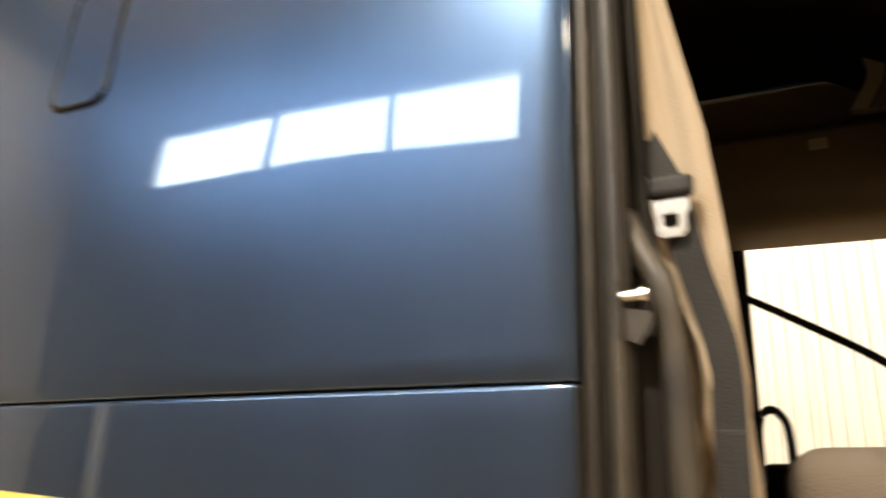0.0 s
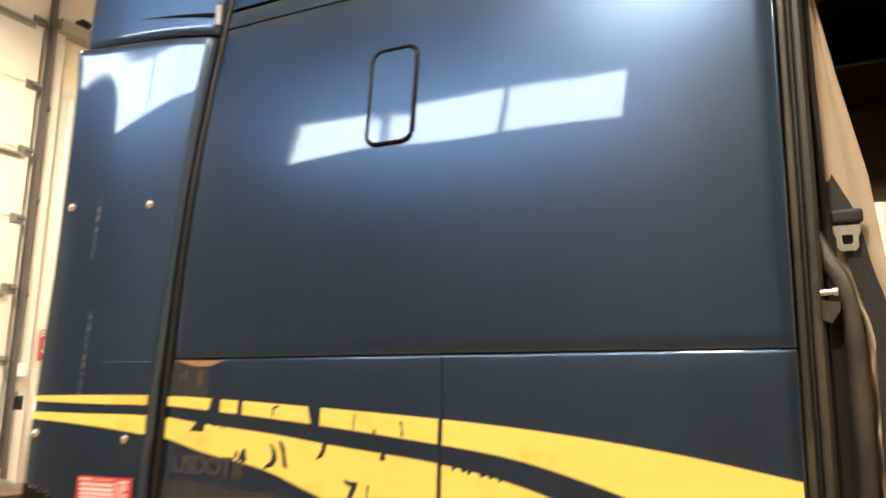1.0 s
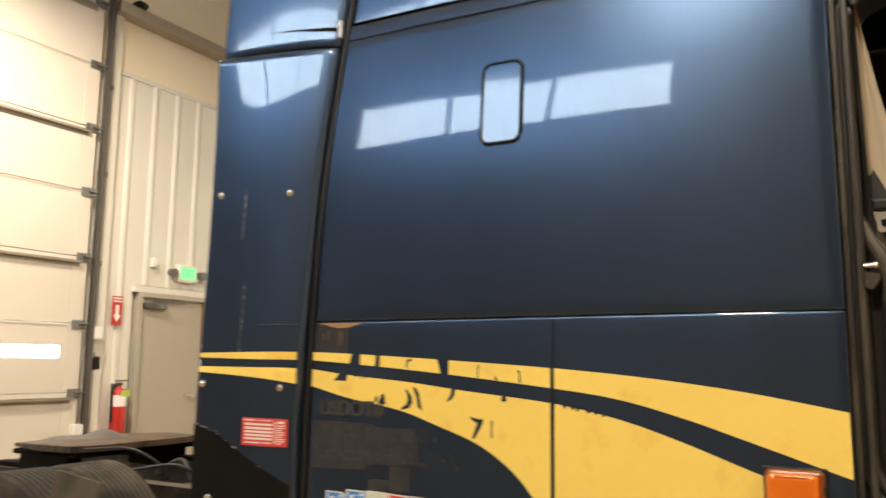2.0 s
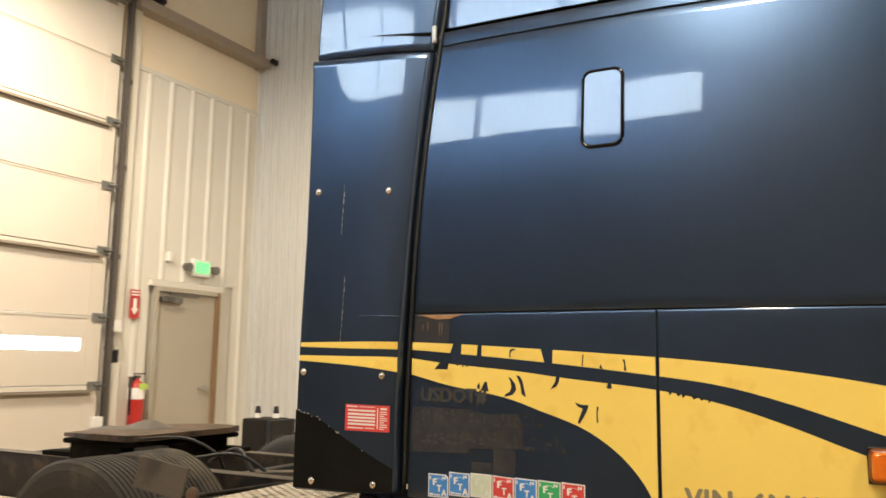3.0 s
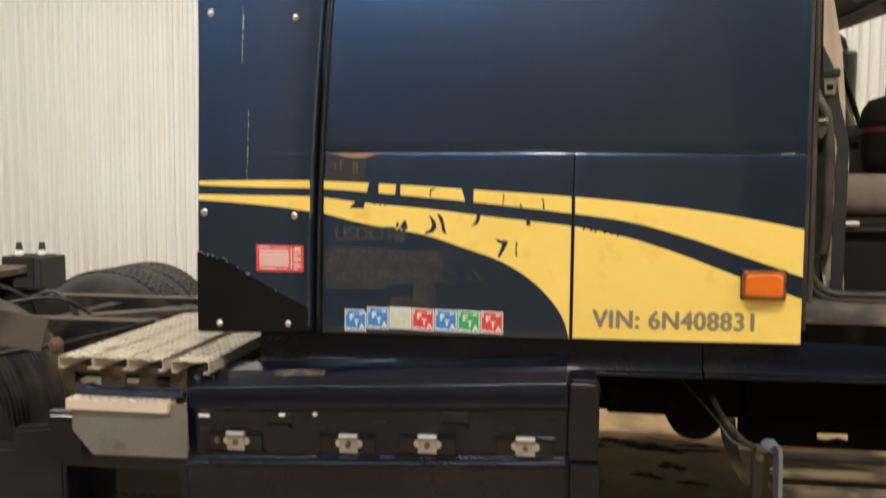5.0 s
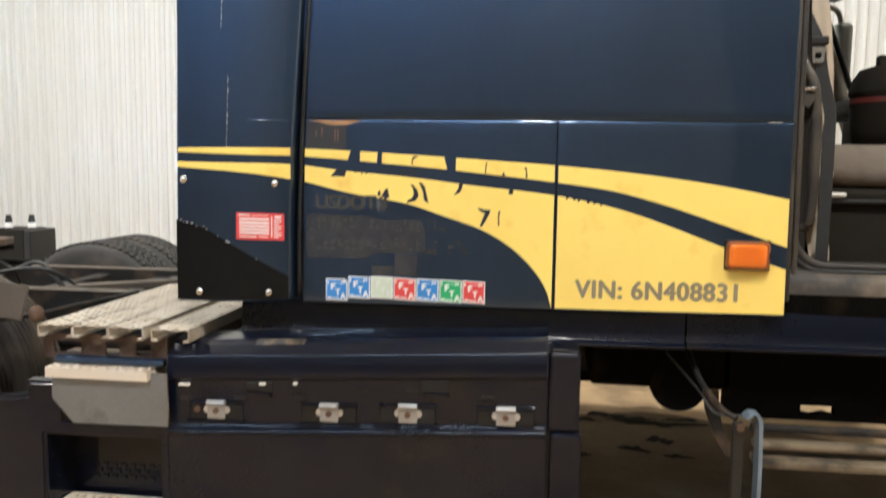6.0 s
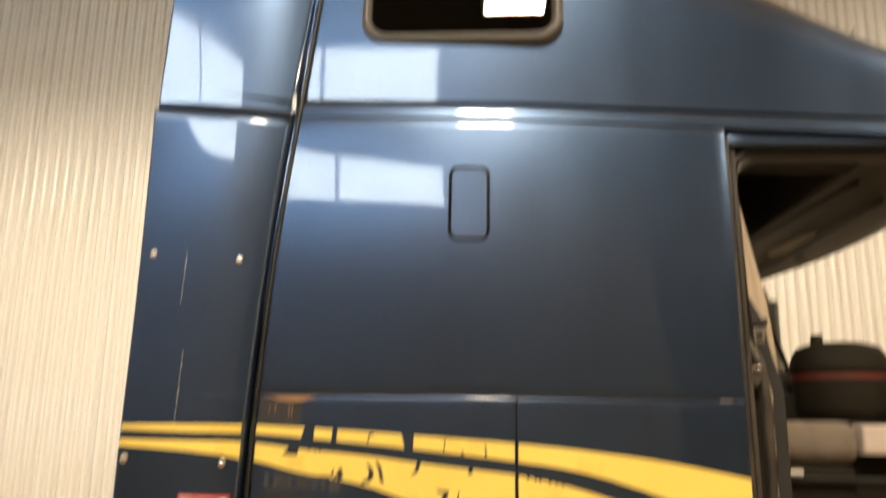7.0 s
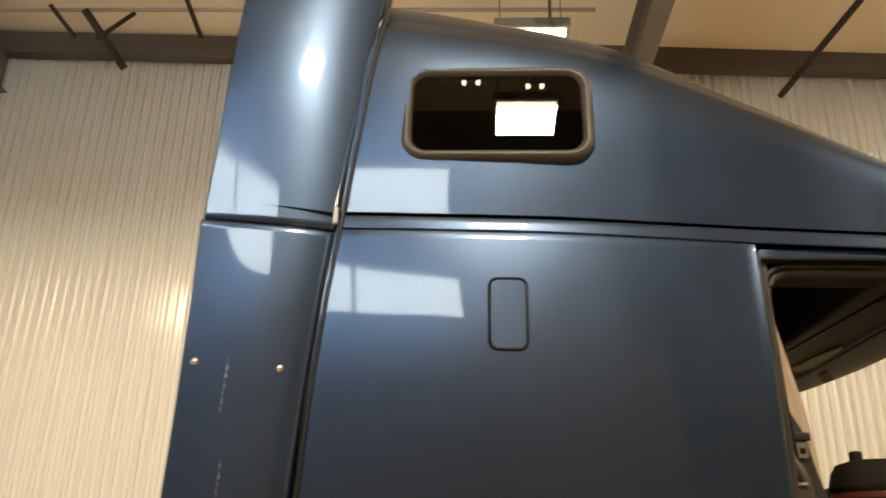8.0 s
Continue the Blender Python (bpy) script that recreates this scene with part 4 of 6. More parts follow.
# frame rails and cross members
for y0, y1 in ((0.77, 0.86), (1.54, 1.63)):
    bm = bmesh.new()
    box(bm, -4.6, 2.0, y0, y0 + 0.01, 0.58, 0.845)
    box(bm, -4.6, 2.0, y0, y1, 0.578, 0.590)
    rail = part("frame_rail", bm, GREASE, truck, "greasy steel frame rail")
    part("rail_flange", boxed(-4.6, 2.0, y0, y1, 0.835, 0.848, bevel=0.003), DUSTY, rail, "dusty upper flange")
for x in (-1.55, -2.05, -2.5, -4.3):
    part("cross_member", boxed(x - 0.04, x + 0.04, 0.87, 1.53, 0.62, 0.82, bevel=0.01), GREASE, truck)
bm = bmesh.new()
box(bm, -0.5, 0.5, -0.05, 0.05, -0.015, 0.015, m=pose(-1.98, 1.2, 0.83, 0, 0, 37))
part("diagonal_brace", bm, DUSTY, truck)
for i, (pts, r) in enumerate((([(-2.75, 1.0, 0.86), (-2.5, 0.95, 0.95), (-2.35, 0.9, 0.85), (-2.3, 0.98, 0.78), (-2.05, 1.05, 0.80)], 0.012), ([(-2.7, 0.8, 0.9), (-2.45, 0.88, 0.93), (-2.3, 0.95, 0.84), (-2.2, 0.9, 0.74), (-2.35, 0.92, 0.70)], 0.010), ([(-3.1, 0.8, 0.98), (-2.8, 0.85, 1.0), (-2.62, 0.9, 0.93), (-2.6, 0.95, 0.84)], 0.008), ([(-1.45, 0.95, 0.84), (-1.7, 1.1, 0.80), (-2.0, 1.25, 0.84), (-2.2, 1.3, 0.79)], 0.012))):
    bm = bmesh.new()
    tube(bm, smooth_path(pts), r, 8)
    part("air_hose", bm, BLACK, truck, "black rubber air hose", smooth=True)
# fifth wheel
FWX, FWY, FWZ = -3.50, 1.20, 1.0
bm = bmesh.new()
out = [(0.36, -0.46), (0.42, -0.30), (0.42, 0.30), (0.36, 0.46), (0.10, 0.48), (-0.24, 0.40), (-0.30, 0.14), (-0.06, 0.05), (-0.06, -0.05), (-0.30, -0.14), (-0.24, -0.40), (0.10, -0.48)]
lo = [bm.verts.new((FWX + a, FWY + b, FWZ - 0.035 + 0.0)) for a, b in out]
hi = [bm.verts.new((FWX + a, FWY + b, FWZ + (0.0 if a > -0.2 else -0.015))) for a, b in out]
bm.faces.new(lo[::-1])
bm.faces.new(hi)
for i in range(len(out)):
    j = (i + 1) % len(out)
    bm.faces.new((lo[i], lo[j], hi[j], hi[i]))
bmesh.ops.recalc_face_normals(bm, faces=bm.faces)
fifth = part("fifth_wheel", bm, mat("greased_plate", (0.085, 0.050, 0.028), 0.6, 0.1, 0, 0.5, 8, 70, 0.2, dirt=(0.012, 0.010, 0.009), dirt_amount=0.5, dirt_scale=7), truck, "rusty greased fifth wheel plate")
bm = bmesh.new()
for sy in (-0.38, 0.38):
    box(bm, FWX - 0.15, FWX + 0.30, FWY + sy - 0.05, FWY + sy + 0.05, 0.80, FWZ - 0.03, bevel=0.02)
box(bm, FWX - 0.2, FWX + 0.38, FWY - 0.44, FWY + 0.44, 0.93, FWZ - 0.04, bevel=0.01)
box(bm, FWX - 0.4, FWX + 0.5, FWY - 0.42, FWY - 0.34, 0.848, 0.875)
box(bm, FWX - 0.4, FWX + 0.5, FWY + 0.34, FWY + 0.42, 0.848, 0.875)
part("pivot_bracket", bm, UNDER, fifth)
bm = bmesh.new()
rnd = random.Random(9)
grid(bm, lambda u, v: (FWX - 0.06 + u, FWY + v, FWZ - 0.006 + 0.055 * max(0, 1 - (u / 0.20) ** 2) * max(0, 1 - (v / 0.24) ** 2) * (0.6 + 0.4 * math.sin(17 * v + 9 * u))), span(-0.2, 0.2, 16), span(-0.24, 0.24, 24))
part("grease_layer", bm, mat("grey_grease", (0.075, 0.065, 0.056), 0.5, 0, 0, 0.3, 12, 60, 0.3), fifth, "thick grey grease", smooth=True)


def tyre(parent, x, y, z, r, w, name="wheel", lab="worn truck tyre with blocky tread"):
    """A truck wheel with its axle along y: rounded shoulders, groove rings and tread blocks."""
    wh = part(name, rod((x, y - w * 0.28, z), (x, y + w * 0.28, z), r * 0.55, seg=32), ALU, parent, lab)
    bm = bmesh.new()
    prof = [(-0.36, 0.55), (-0.46, 0.62), (-0.50, 0.75), (-0.49, 0.88), (-0.44, 0.955), (-0.40, 0.97)]
    for g in (-0.24, -0.08, 0.08, 0.24):
        prof += [(g - 0.03, 0.978), (g - 0.022, 0.955), (g + 0.022, 0.955), (g + 0.03, 0.978)]
    prof += [(0.40, 0.97), (0.44, 0.955), (0.49, 0.88), (0.50, 0.75), (0.46, 0.62), (0.36, 0.55)]
    n = 72
    rings = [[bm.verts.new((x + rr * r * math.cos(a), y + k * w, z + rr * r * math.sin(a))) for k, rr in prof] for a in [2 * math.pi * i / n for i in range(n)]]
    for i in range(n):
        a, b = rings[i], rings[(i + 1) % n]
        for k in range(len(prof) - 1):
            bm.faces.new((a[k], a[k + 1], b[k + 1], b[k]))
    part("tyre", bm, TYRE, wh, smooth=True)
    bm = bmesh.new()
    for i in range(n):
        for k, (g, bw) in enumerate(((-0.33, 0.13), (-0.16, 0.11), (0.0, 0.11), (0.16, 0.11), (0.33, 0.13))):
            a = 2 * math.pi * (i + 0.35 * (k % 2)) / n
            m = Matrix.Translation((x, y + g * w, z)) @ Matrix.Rotation(-a, 4, "Y") @ Matrix.Translation((r * 0.985, 0, 0)) @ Matrix.Rotation(0.25 * (1 if k % 2 else -1), 4, "X")
            bmesh.ops.create_cube(bm, size=1, matrix=m @ Matrix.Diagonal((r * 0.035, bw * w, 2 * math.pi * r / n * 0.74, 1)))
    tagged(part("tread", bm, TYRE, wh), kind="stuff")
    return wh


for y in (1.82, 2.16):
    tyre(truck, -2.68, y, 0.488, 0.488, 0.29)


def rib_tyre(parent, x, y, z, r, w):
    """A dusty wheel whose tread is cut by many rings of grooves."""
    wh = part("wheel", rod((x, y - w * 0.28, z), (x, y + w * 0.28, z), r * 0.55, seg=32), ALU, parent, "dusty truck wheel with ribbed tread")
    bm = bmesh.new()
    prof = [(-0.36, 0.55), (-0.46, 0.62), (-0.50, 0.75), (-0.49, 0.90), (-0.45, 0.965)]
    for k in range(9):
        g = -0.38 + 0.095 * k
        prof += [(g - 0.022, 0.992), (g - 0.014, 0.975), (g + 0.014, 0.975), (g + 0.022, 0.992)]
    prof += [(0.45, 0.965), (0.49, 0.90), (0.50, 0.75), (0.46, 0.62), (0.36, 0.55)]
    n = 72
    rings = [[bm.verts.new((x + rr * r * math.cos(a), y + k * w, z + rr * r * math.sin(a))) for k, rr in prof] for a in [2 * math.pi * i / n for i in range(n)]]
    for i in range(n):
        a, b = rings[i], rings[(i + 1) % n]
        for k in range(len(prof) - 1):
            bm.faces.new((a[k], a[k + 1], b[k + 1], b[k]))
    part("tyre", bm, DUSTTYRE, wh)


for y in (0.17, 0.51):
    rib_tyre(truck, -2.66, y, 0.489, 0.487, 0.29)
part("axle", rod((-2.66, 0.1, 0.489), (-2.68, 2.3, 0.489), 0.09), GREASE, truck)
# guard plate and rod over the near wheels
part("guard_plate", boxed(-0.13, 0.13, -0.006, 0.006, -0.06, 0.07, bevel=0.004, m=pose(-2.02, -0.03, 0.945, -12, 8, 3)), DUSTY, truck, "bent steel guard plate")
bm = bmesh.new()
tube(bm, [(-2.4, -0.03, 0.80), (-2.1, 0.0, 0.845), (-1.9, 0.1, 0.875), (-1.86, 0.72, 0.86)], 0.010, 8)
guard = part("guard_rod", bm, GREASE, truck)
bm = bmesh.new()
bmesh.ops.create_uvsphere(bm, u_segments=14, v_segments=10, radius=0.026)
for v in bm.verts:
    v.co = Vector((-1.85 + v.co.x, -0.02 + v.co.y, 0.895 + 1.2 * v.co.z))
part("rod_end", bm, RUST, guard, "rusty rod end", smooth=True)

# ---- catwalk, brackets, steps ----
def plank(x0, x1, y0, y1, z, hx, hy, name, parent, t=0.004):
    """A punched tread plank along y: strips between rows of slots, with turned-down sides."""
    bm = bmesh.new()
    n = max(1, round((x1 - x0) / hx))
    w = (x1 - x0) / n
    for i in range(n + 1):
        c = x0 + i * w
        box(bm, max(x0, c - w * 0.24), min(x1, c + w * 0.24), y0, y1, z - t, z)
    m = max(1, round((y1 - y0) / hy))
    h = (y1 - y0) / m
    for i in range(n):
        for j in range(m + 1):
            c = y0 + (j + 0.5 * (i % 2)) * h
            if y0 < c < y1 or j in (0, m):
                box(bm, x0 + i * w + w * 0.24, x0 + (i + 1) * w - w * 0.24, max(y0, c - h * 0.27), min(y1, c + h * 0.27), z - t, z - 0.0005)
    box(bm, x0, x0 + 0.004, y0, y1, z - 0.04, z)
    box(bm, x1 - 0.004, x1, y0, y1, z - 0.04, z)
    for sx in (x0, x1 - 0.022):
        box(bm, sx, sx + 0.022, y0, y1, z - 0.042, z - 0.038)
    return part(name, bm, TREAD, parent, "punched metal tread plank")


deck = part("deck_frame", boxed(-1.78, -1.05, 0.60, 0.66, 0.80, 0.852), GREASE, truck, "punched catwalk deck behind the cab")
for x0 in (-1.735, -1.608, -1.481):
    plank(x0, x0 + 0.126, -0.185, 0.78, 0.895, 0.032, 0.045, "tread_plank", deck)
plank(-1.335, -1.20, -0.17, 0.74, 0.890, 0.034, 0.045, "tread_plank", deck)
# rusty bracket with slots under the deck
bm = bmesh.new()
XB, ZB = [-1.755, -1.715, -1.615, -1.525, -1.475, -1.415, -1.36, -1.30], [0.765, 0.785, 0.826, 0.852]
for i in range(7):
    for j in range(3):
        if not (j == 1 and i in (1, 3, 5)):
            bm.faces.new([bm.verts.new((x, -0.125, z)) for x, z in ((XB[i], ZB[j]), (XB[i + 1], ZB[j]), (XB[i + 1], ZB[j + 1]), (XB[i], ZB[j + 1]))])
bmesh.ops.remove_doubles(bm, verts=bm.verts, dist=0.0005)
ext = bmesh.ops.extrude_face_region(bm, geom=bm.faces[:])
bmesh.ops.translate(bm, verts=[g for g in ext["geom"] if isinstance(g, bmesh.types.BMVert)], vec=(0, 0.008, 0))
bmesh.ops.recalc_face_normals(bm, faces=bm.faces)
part("deck_bracket", bm, mat("dark_rust", (0.065, 0.040, 0.026), 0.75, 0.1, 0, 0.4, 10, 70, 0.2, dirt=(0.14, 0.085, 0.05), dirt_amount=0.3, dirt_scale=12), truck, "rusty slotted steel bracket")
part("cover_rail", boxed(-1.70, -1.30, -0.155, -0.06, 0.752, 0.780, bevel=0.01), NAVY, truck)
# fairing behind the tank: body with step wells
FY = -0.165
bm = bmesh.new()
XF = [-2.20, -1.93, -1.80, -1.735, -1.66, -1.315, -1.272]
ZF = [0.08, 0.13, 0.50, 0.56, 0.64, 0.69]
tops = [3, 4, 5, 5, 3, 3]
for i in range(6):
    for j in range(tops[i]):
        if not (j == 1 and i in (3, 4)):
            lift = lambda x, z: z + (0.05 * (x + 1.80) / 0.4 if z > 0.6 and x < -1.80 else 0)
            bm.faces.new([bm.verts.new((x, FY, lift(x, z))) for x, z in ((XF[i], ZF[j]), (XF[i + 1], ZF[j]), (XF[i + 1], ZF[j + 1]), (XF[i], ZF[j + 1]))])
bmesh.ops.remove_doubles(bm, verts=bm.verts, dist=0.0005)
ext = bmesh.ops.extrude_face_region(bm, geom=bm.faces[:])
bmesh.ops.translate(bm, verts=[g for g in ext["geom"] if isinstance(g, bmesh.types.BMVert)], vec=(0, 0.05, 0))
bmesh.ops.recalc_face_normals(bm, faces=bm.faces)
es = [e for e in bm.edges if abs(e.verts[0].co.y - FY) < 1e-4 and abs(e.verts[1].co.y - FY) < 1e-4 and e.calc_face_angle(0) > 1.0]
bmesh.ops.bevel(bm, geom=es, offset=0.012, segments=3, affect="EDGES")
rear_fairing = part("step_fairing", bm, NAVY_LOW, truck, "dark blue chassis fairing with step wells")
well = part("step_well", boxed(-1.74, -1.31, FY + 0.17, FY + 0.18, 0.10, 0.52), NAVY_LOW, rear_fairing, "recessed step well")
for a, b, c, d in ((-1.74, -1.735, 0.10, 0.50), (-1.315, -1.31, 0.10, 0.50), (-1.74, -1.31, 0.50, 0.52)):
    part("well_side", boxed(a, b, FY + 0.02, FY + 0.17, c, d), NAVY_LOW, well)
bm = bmesh.new()
for i in range(9):
    for j in range(3):
        box(bm, -1.66 + 0.036 * i + 0.014 * (j % 2), -1.640 + 0.036 * i + 0.014 * (j % 2), FY + 0.164, FY + 0.171, 0.290 + 0.022 * j, 0.302 + 0.022 * j)
part("grip_pattern", bm, NAVY_LOW, rear_fairing)


def step_tread(x0, x1, y0, y1, z, parent):
    bm = bmesh.new()
    n = round((x1 - x0) / 0.033)
    w = (x1 - x0) / n
    for j in range(5):
        c = y0 + (y1 - y0) * j / 4
        box(bm, x0, x1, max(y0, c - 0.0065), min(y1, c + 0.0065), z - 0.005, z)
    for j in range(4):
        c0, c1 = y0 + (y1 - y0) * j / 4 + 0.0065, y0 + (y1 - y0) * (j + 1) / 4 - 0.0065
        for i in range(n + 1):
            c = x0 + (i + 0.5 * (j % 2)) * w
            if c < x1:
                box(bm, max(x0, c - w * 0.20), min(x1, c + w * 0.20), c0, c1, z - 0.005, z - 0.0005)
    box(bm, x0, x1, y0 - 0.004, y0, z - 0.035, z)
    box(bm, x0, x1, y1, y1 + 0.004, z - 0.035, z)
    box(bm, x0, x0 + 0.004, y0, y1, z - 0.035, z)
    box(bm, x1 - 0.004, x1, y0, y1, z - 0.035, z)
    return part("step_tread", bm, ALU_W, parent, "pale punched metal step tread")


ALU_W = mat("pale_step_metal", (0.74, 0.64, 0.51), 0.5, 0.08, 0, 0.12, 10, 120, 0.06, dirt=(0.35, 0.31, 0.26), dirt_amount=0.15)
step_tread(-1.700, -1.335, -0.20, -0.06, 0.752, truck)
step_tread(-1.73, -1.33, -0.22, -0.03, 0.238, truck)
part("step_riser", prism([(-1.690, 0.712), (-1.690, 0.640), (-1.615, 0.556), (-1.275, 0.560), (-1.275, 0.742), (-1.33, 0.742), (-1.33, 0.712)], -0.185, -0.178), GALV, truck, "bare galvanised step support plate")

# ---- tank fairing with clips ----
def tank_z(x):
    return 0.050 * (x + 0.65) - 0.010


TP = [(0.02, 0.890), (-0.09, 0.880), (-0.112, 0.868), (-0.148, 0.838), (-0.158, 0.805), (-0.161, 0.762), (-0.150, 0.754), (-0.148, 0.710), (-0.144, 0.604), (-0.150, 0.592), (-0.164, 0.584), (-0.168, 0.572), (-0.162, 0.566), (-0.162, 0.30), (-0.15, 0.12)]


def fillet(pts, r, n=4):
    """Round every corner of an open profile."""
    out = [pts[0]]
    for a, b, c in zip(pts, pts[1:], pts[2:]):
        a, b, c = Vector((*a, 0)), Vector((*b, 0)), Vector((*c, 0))
        d0, d1 = min(r, (a - b).length * 0.45), min(r, (c - b).length * 0.45)
        p, q = b + (a - b).normalized() * d0, b + (c - b).normalized() * d1
        out += [tuple((p * (1 - k) ** 2 + b * 2 * k * (1 - k) + q * k * k).to_2d()) for k in span(0, 1, n)]
    return out + [pts[-1]]


TP = fillet(TP, 0.006)
bm = bmesh.new()
tv = list(range(len(TP)))
grid(bm, lambda x, i: (x, TP[int(i)][0], TP[int(i)][1] + tank_z(x)), [-1.288, -1.284] + span(-1.26, -0.03, 24) + [-0.018, -0.012], tv[::-1])
ext = bmesh.ops.extrude_face_region(bm, geom=bm.faces[:])
bmesh.ops.translate(bm, verts=[g for g in ext["geom"] if isinstance(g, bmesh.types.BMVert)], vec=(0, 0.02, -0.004))
bmesh.ops.recalc_face_normals(bm, faces=bm.faces)
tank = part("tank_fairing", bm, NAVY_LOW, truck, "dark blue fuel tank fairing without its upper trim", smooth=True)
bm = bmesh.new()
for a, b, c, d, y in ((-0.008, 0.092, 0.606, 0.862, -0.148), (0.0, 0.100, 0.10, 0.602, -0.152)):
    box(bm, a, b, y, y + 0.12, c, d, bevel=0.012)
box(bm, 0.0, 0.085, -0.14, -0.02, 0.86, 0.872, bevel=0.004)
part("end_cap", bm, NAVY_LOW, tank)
def stadium(cx, cz, w, h):
    return [(cx + math.copysign(w - h, math.cos(a)) + h * math.cos(a), cz + h * math.sin(a)) for a in [2 * math.pi * k / 20 for k in range(20)]]


for cx, z in ((-1.114, 0.620), (-0.724, 0.630), (-0.460, 0.641), (-0.141, 0.649)):
    clip = part("mounting_clip", prism(stadium(cx, z, 0.046, 0.0125), -0.155, -0.151), ALU, tank, "bare mounting clip with a screw")
    bm = boxed(cx - 0.031, cx + 0.031, -0.1605, -0.156, z - 0.030, z + 0.022, bevel=0.0015)
    cyl(bm, (cx - 0.031, -0.160, z + 0.024), (cx + 0.031, -0.160, z + 0.025), 0.011, seg=14)
    part("bracket", bm, GALV_LIGHT, clip, "galvanised rolled bracket", smooth=False)
    part("screw", rod((cx, -0.168, z - 0.002), (cx, -0.160, z - 0.002), 0.010, seg=8), RUST, clip)
    for a, b, dz in ((-0.10, -0.033, 0.024), (0.033, 0.095, 0.024), (-0.112, -0.030, -0.045), (0.030, 0.105, -0.045)):
        part("rail", boxed(cx + a, cx + b, -0.157, -0.147, z + dz + 0.05 * a, z + dz + 0.05 * a + 0.008, bevel=0.003), NAVY_LOW, tank)
    part("slot", boxed(cx - 0.095, cx + 0.09, -0.1505, -0.147, z - 0.036, z + 0.022, bevel=0.004), BLACK, tank)
part("loose_bolt", rod((-1.182, -0.160, 0.619), (-1.182, -0.148, 0.619), 0.010, seg=10), RUST, tank)
for cx in (-0.966, -0.372):
    z = 0.696 + tank_z(cx) + 0.026
    part("latch_pocket", boxed(cx - 0.048, cx + 0.048, -0.1525, -0.147, z - 0.012, z + 0.028, bevel=0.004), BLACK, tank)
    part("pocket_lip", prism([(cx - 0.046, z - 0.028), (cx + 0.046, z - 0.025), (cx + 0.034, z - 0.012), (cx - 0.034, z - 0.014)], -0.157, -0.147), NAVY_LOW, tank)
for cx, w in ((-1.228, 0.020), (-0.953, 0.012), (-0.840, 0.008)):
    part("bare_slot", prism(stadium(cx, 0.703 + 0.055 * (cx + 1.2), w, 0.0045), -0.1565, -0.149), WHITE, tank)
for cx in (-1.0, -0.84, -0.62, -0.45, -0.06):
    part("rivet_slot", boxed(cx - 0.02, cx + 0.02, -0.1525, -0.148, 0.712 + tank_z(cx), 0.722 + tank_z(cx)), BLACK, tank)
for cx in (-1.19, -0.80, -0.30):
    part("drain_slot", boxed(cx - 0.011, cx + 0.011, -0.1665, -0.160, 0.572 + tank_z(cx), 0.578 + tank_z(cx)), BLACK, tank)
bm = bmesh.new()
grid(bm, lambda u, i: ((x := -0.99 + 0.17 * u), TP[int(i)][0] - 0.0015, TP[int(i)][1] + 0.0015 + tank_z(x)), span(0, 1, 8), range(3, 11))
part("dirt_stain", bm, mat("brown_dirt_film", (0.010, 0.009, 0.010), 0.6, 0, 0, 0.4, 20, 90, 0.05, dirt=(0.12, 0.085, 0.05), dirt_amount=0.5, dirt_scale=22), tank, "brown dirt stain", smooth=True)
for cx in (-1.223, -1.032, -0.823, -0.20):
    part("stamped_mark", boxed(cx - 0.022, cx + 0.022, -0.1505, -0.146, 0.684 + tank_z(cx), 0.700 + tank_z(cx), bevel=0.002), GREASE, tank)
part("joint_backing", boxed(-0.035, 0.02, -0.13, 0.0, 0.12, 0.86), BLACK, tank)
part("tank_core", boxed(-1.25, -0.05, 0.0, 0.70, 0.15, 0.80, bevel=0.05), GREASE, truck)
# ---- under the cab: step post, entry steps, underbody ----
part("step_post", boxed(0.565, 0.598, -0.150, -0.120, 0.05, 0.665, bevel=0.006), mat("weathered_bracket", (0.024, 0.020, 0.015), 0.7, 0.2, 0, 0.3, 8, 80, 0.1), truck, "weathered step bracket post")
bm = bmesh.new()
pts = smooth_path([(0.600, -0.14, 0.685), (0.618, -0.14, 0.700), (0.636, -0.14, 0.690), (0.642, -0.14, 0.64), (0.644, -0.14, 0.40), (0.630, -0.14, 0.05)])
rows = [[bm.verts.new(p + Vector((dx, dy, 0))) for dx, dy in ((-0.006, -0.03), (0.006, -0.03), (0.006, 0.03), (-0.006, 0.03))] for p in pts]
for a, b in zip(rows, rows[1:]):
    for k in range(4):
        bm.faces.new((a[k], a[(k + 1) % 4], b[(k + 1) % 4], b[k]))
bmesh.ops.recalc_face_normals(bm, faces=bm.faces)
part("step_strap", bm, mat("blue_grey_strap", (0.17, 0.21, 0.25), 0.5, 0.2, 0, 0.2, 8, 80, 0.05), truck, "blue-grey bent metal strap")
bm = bmesh.new()
tube(bm, smooth_path([(0.47, 0.2, 0.83), (0.50, 0.05, 0.74), (0.54, -0.08, 0.69), (0.575, -0.13, 0.675)]), 0.010, 8)
part("bracket_arm", bm, GREASE, truck, smooth=True)
bm = bmesh.new()
tube(bm, smooth_path([(0.42, 0.3, 0.78), (0.50, 0.12, 0.70), (0.53, -0.05, 0.665), (0.60, -0.12, 0.68), (0.63, -0.12, 0.66)]), 0.004, 6)
part("tie_wire", bm, GALV, truck, smooth=True)
part("post_bolt", rod((0.582, -0.165, 0.655), (0.582, -0.145, 0.655), 0.012, seg=10), RUST, truck)
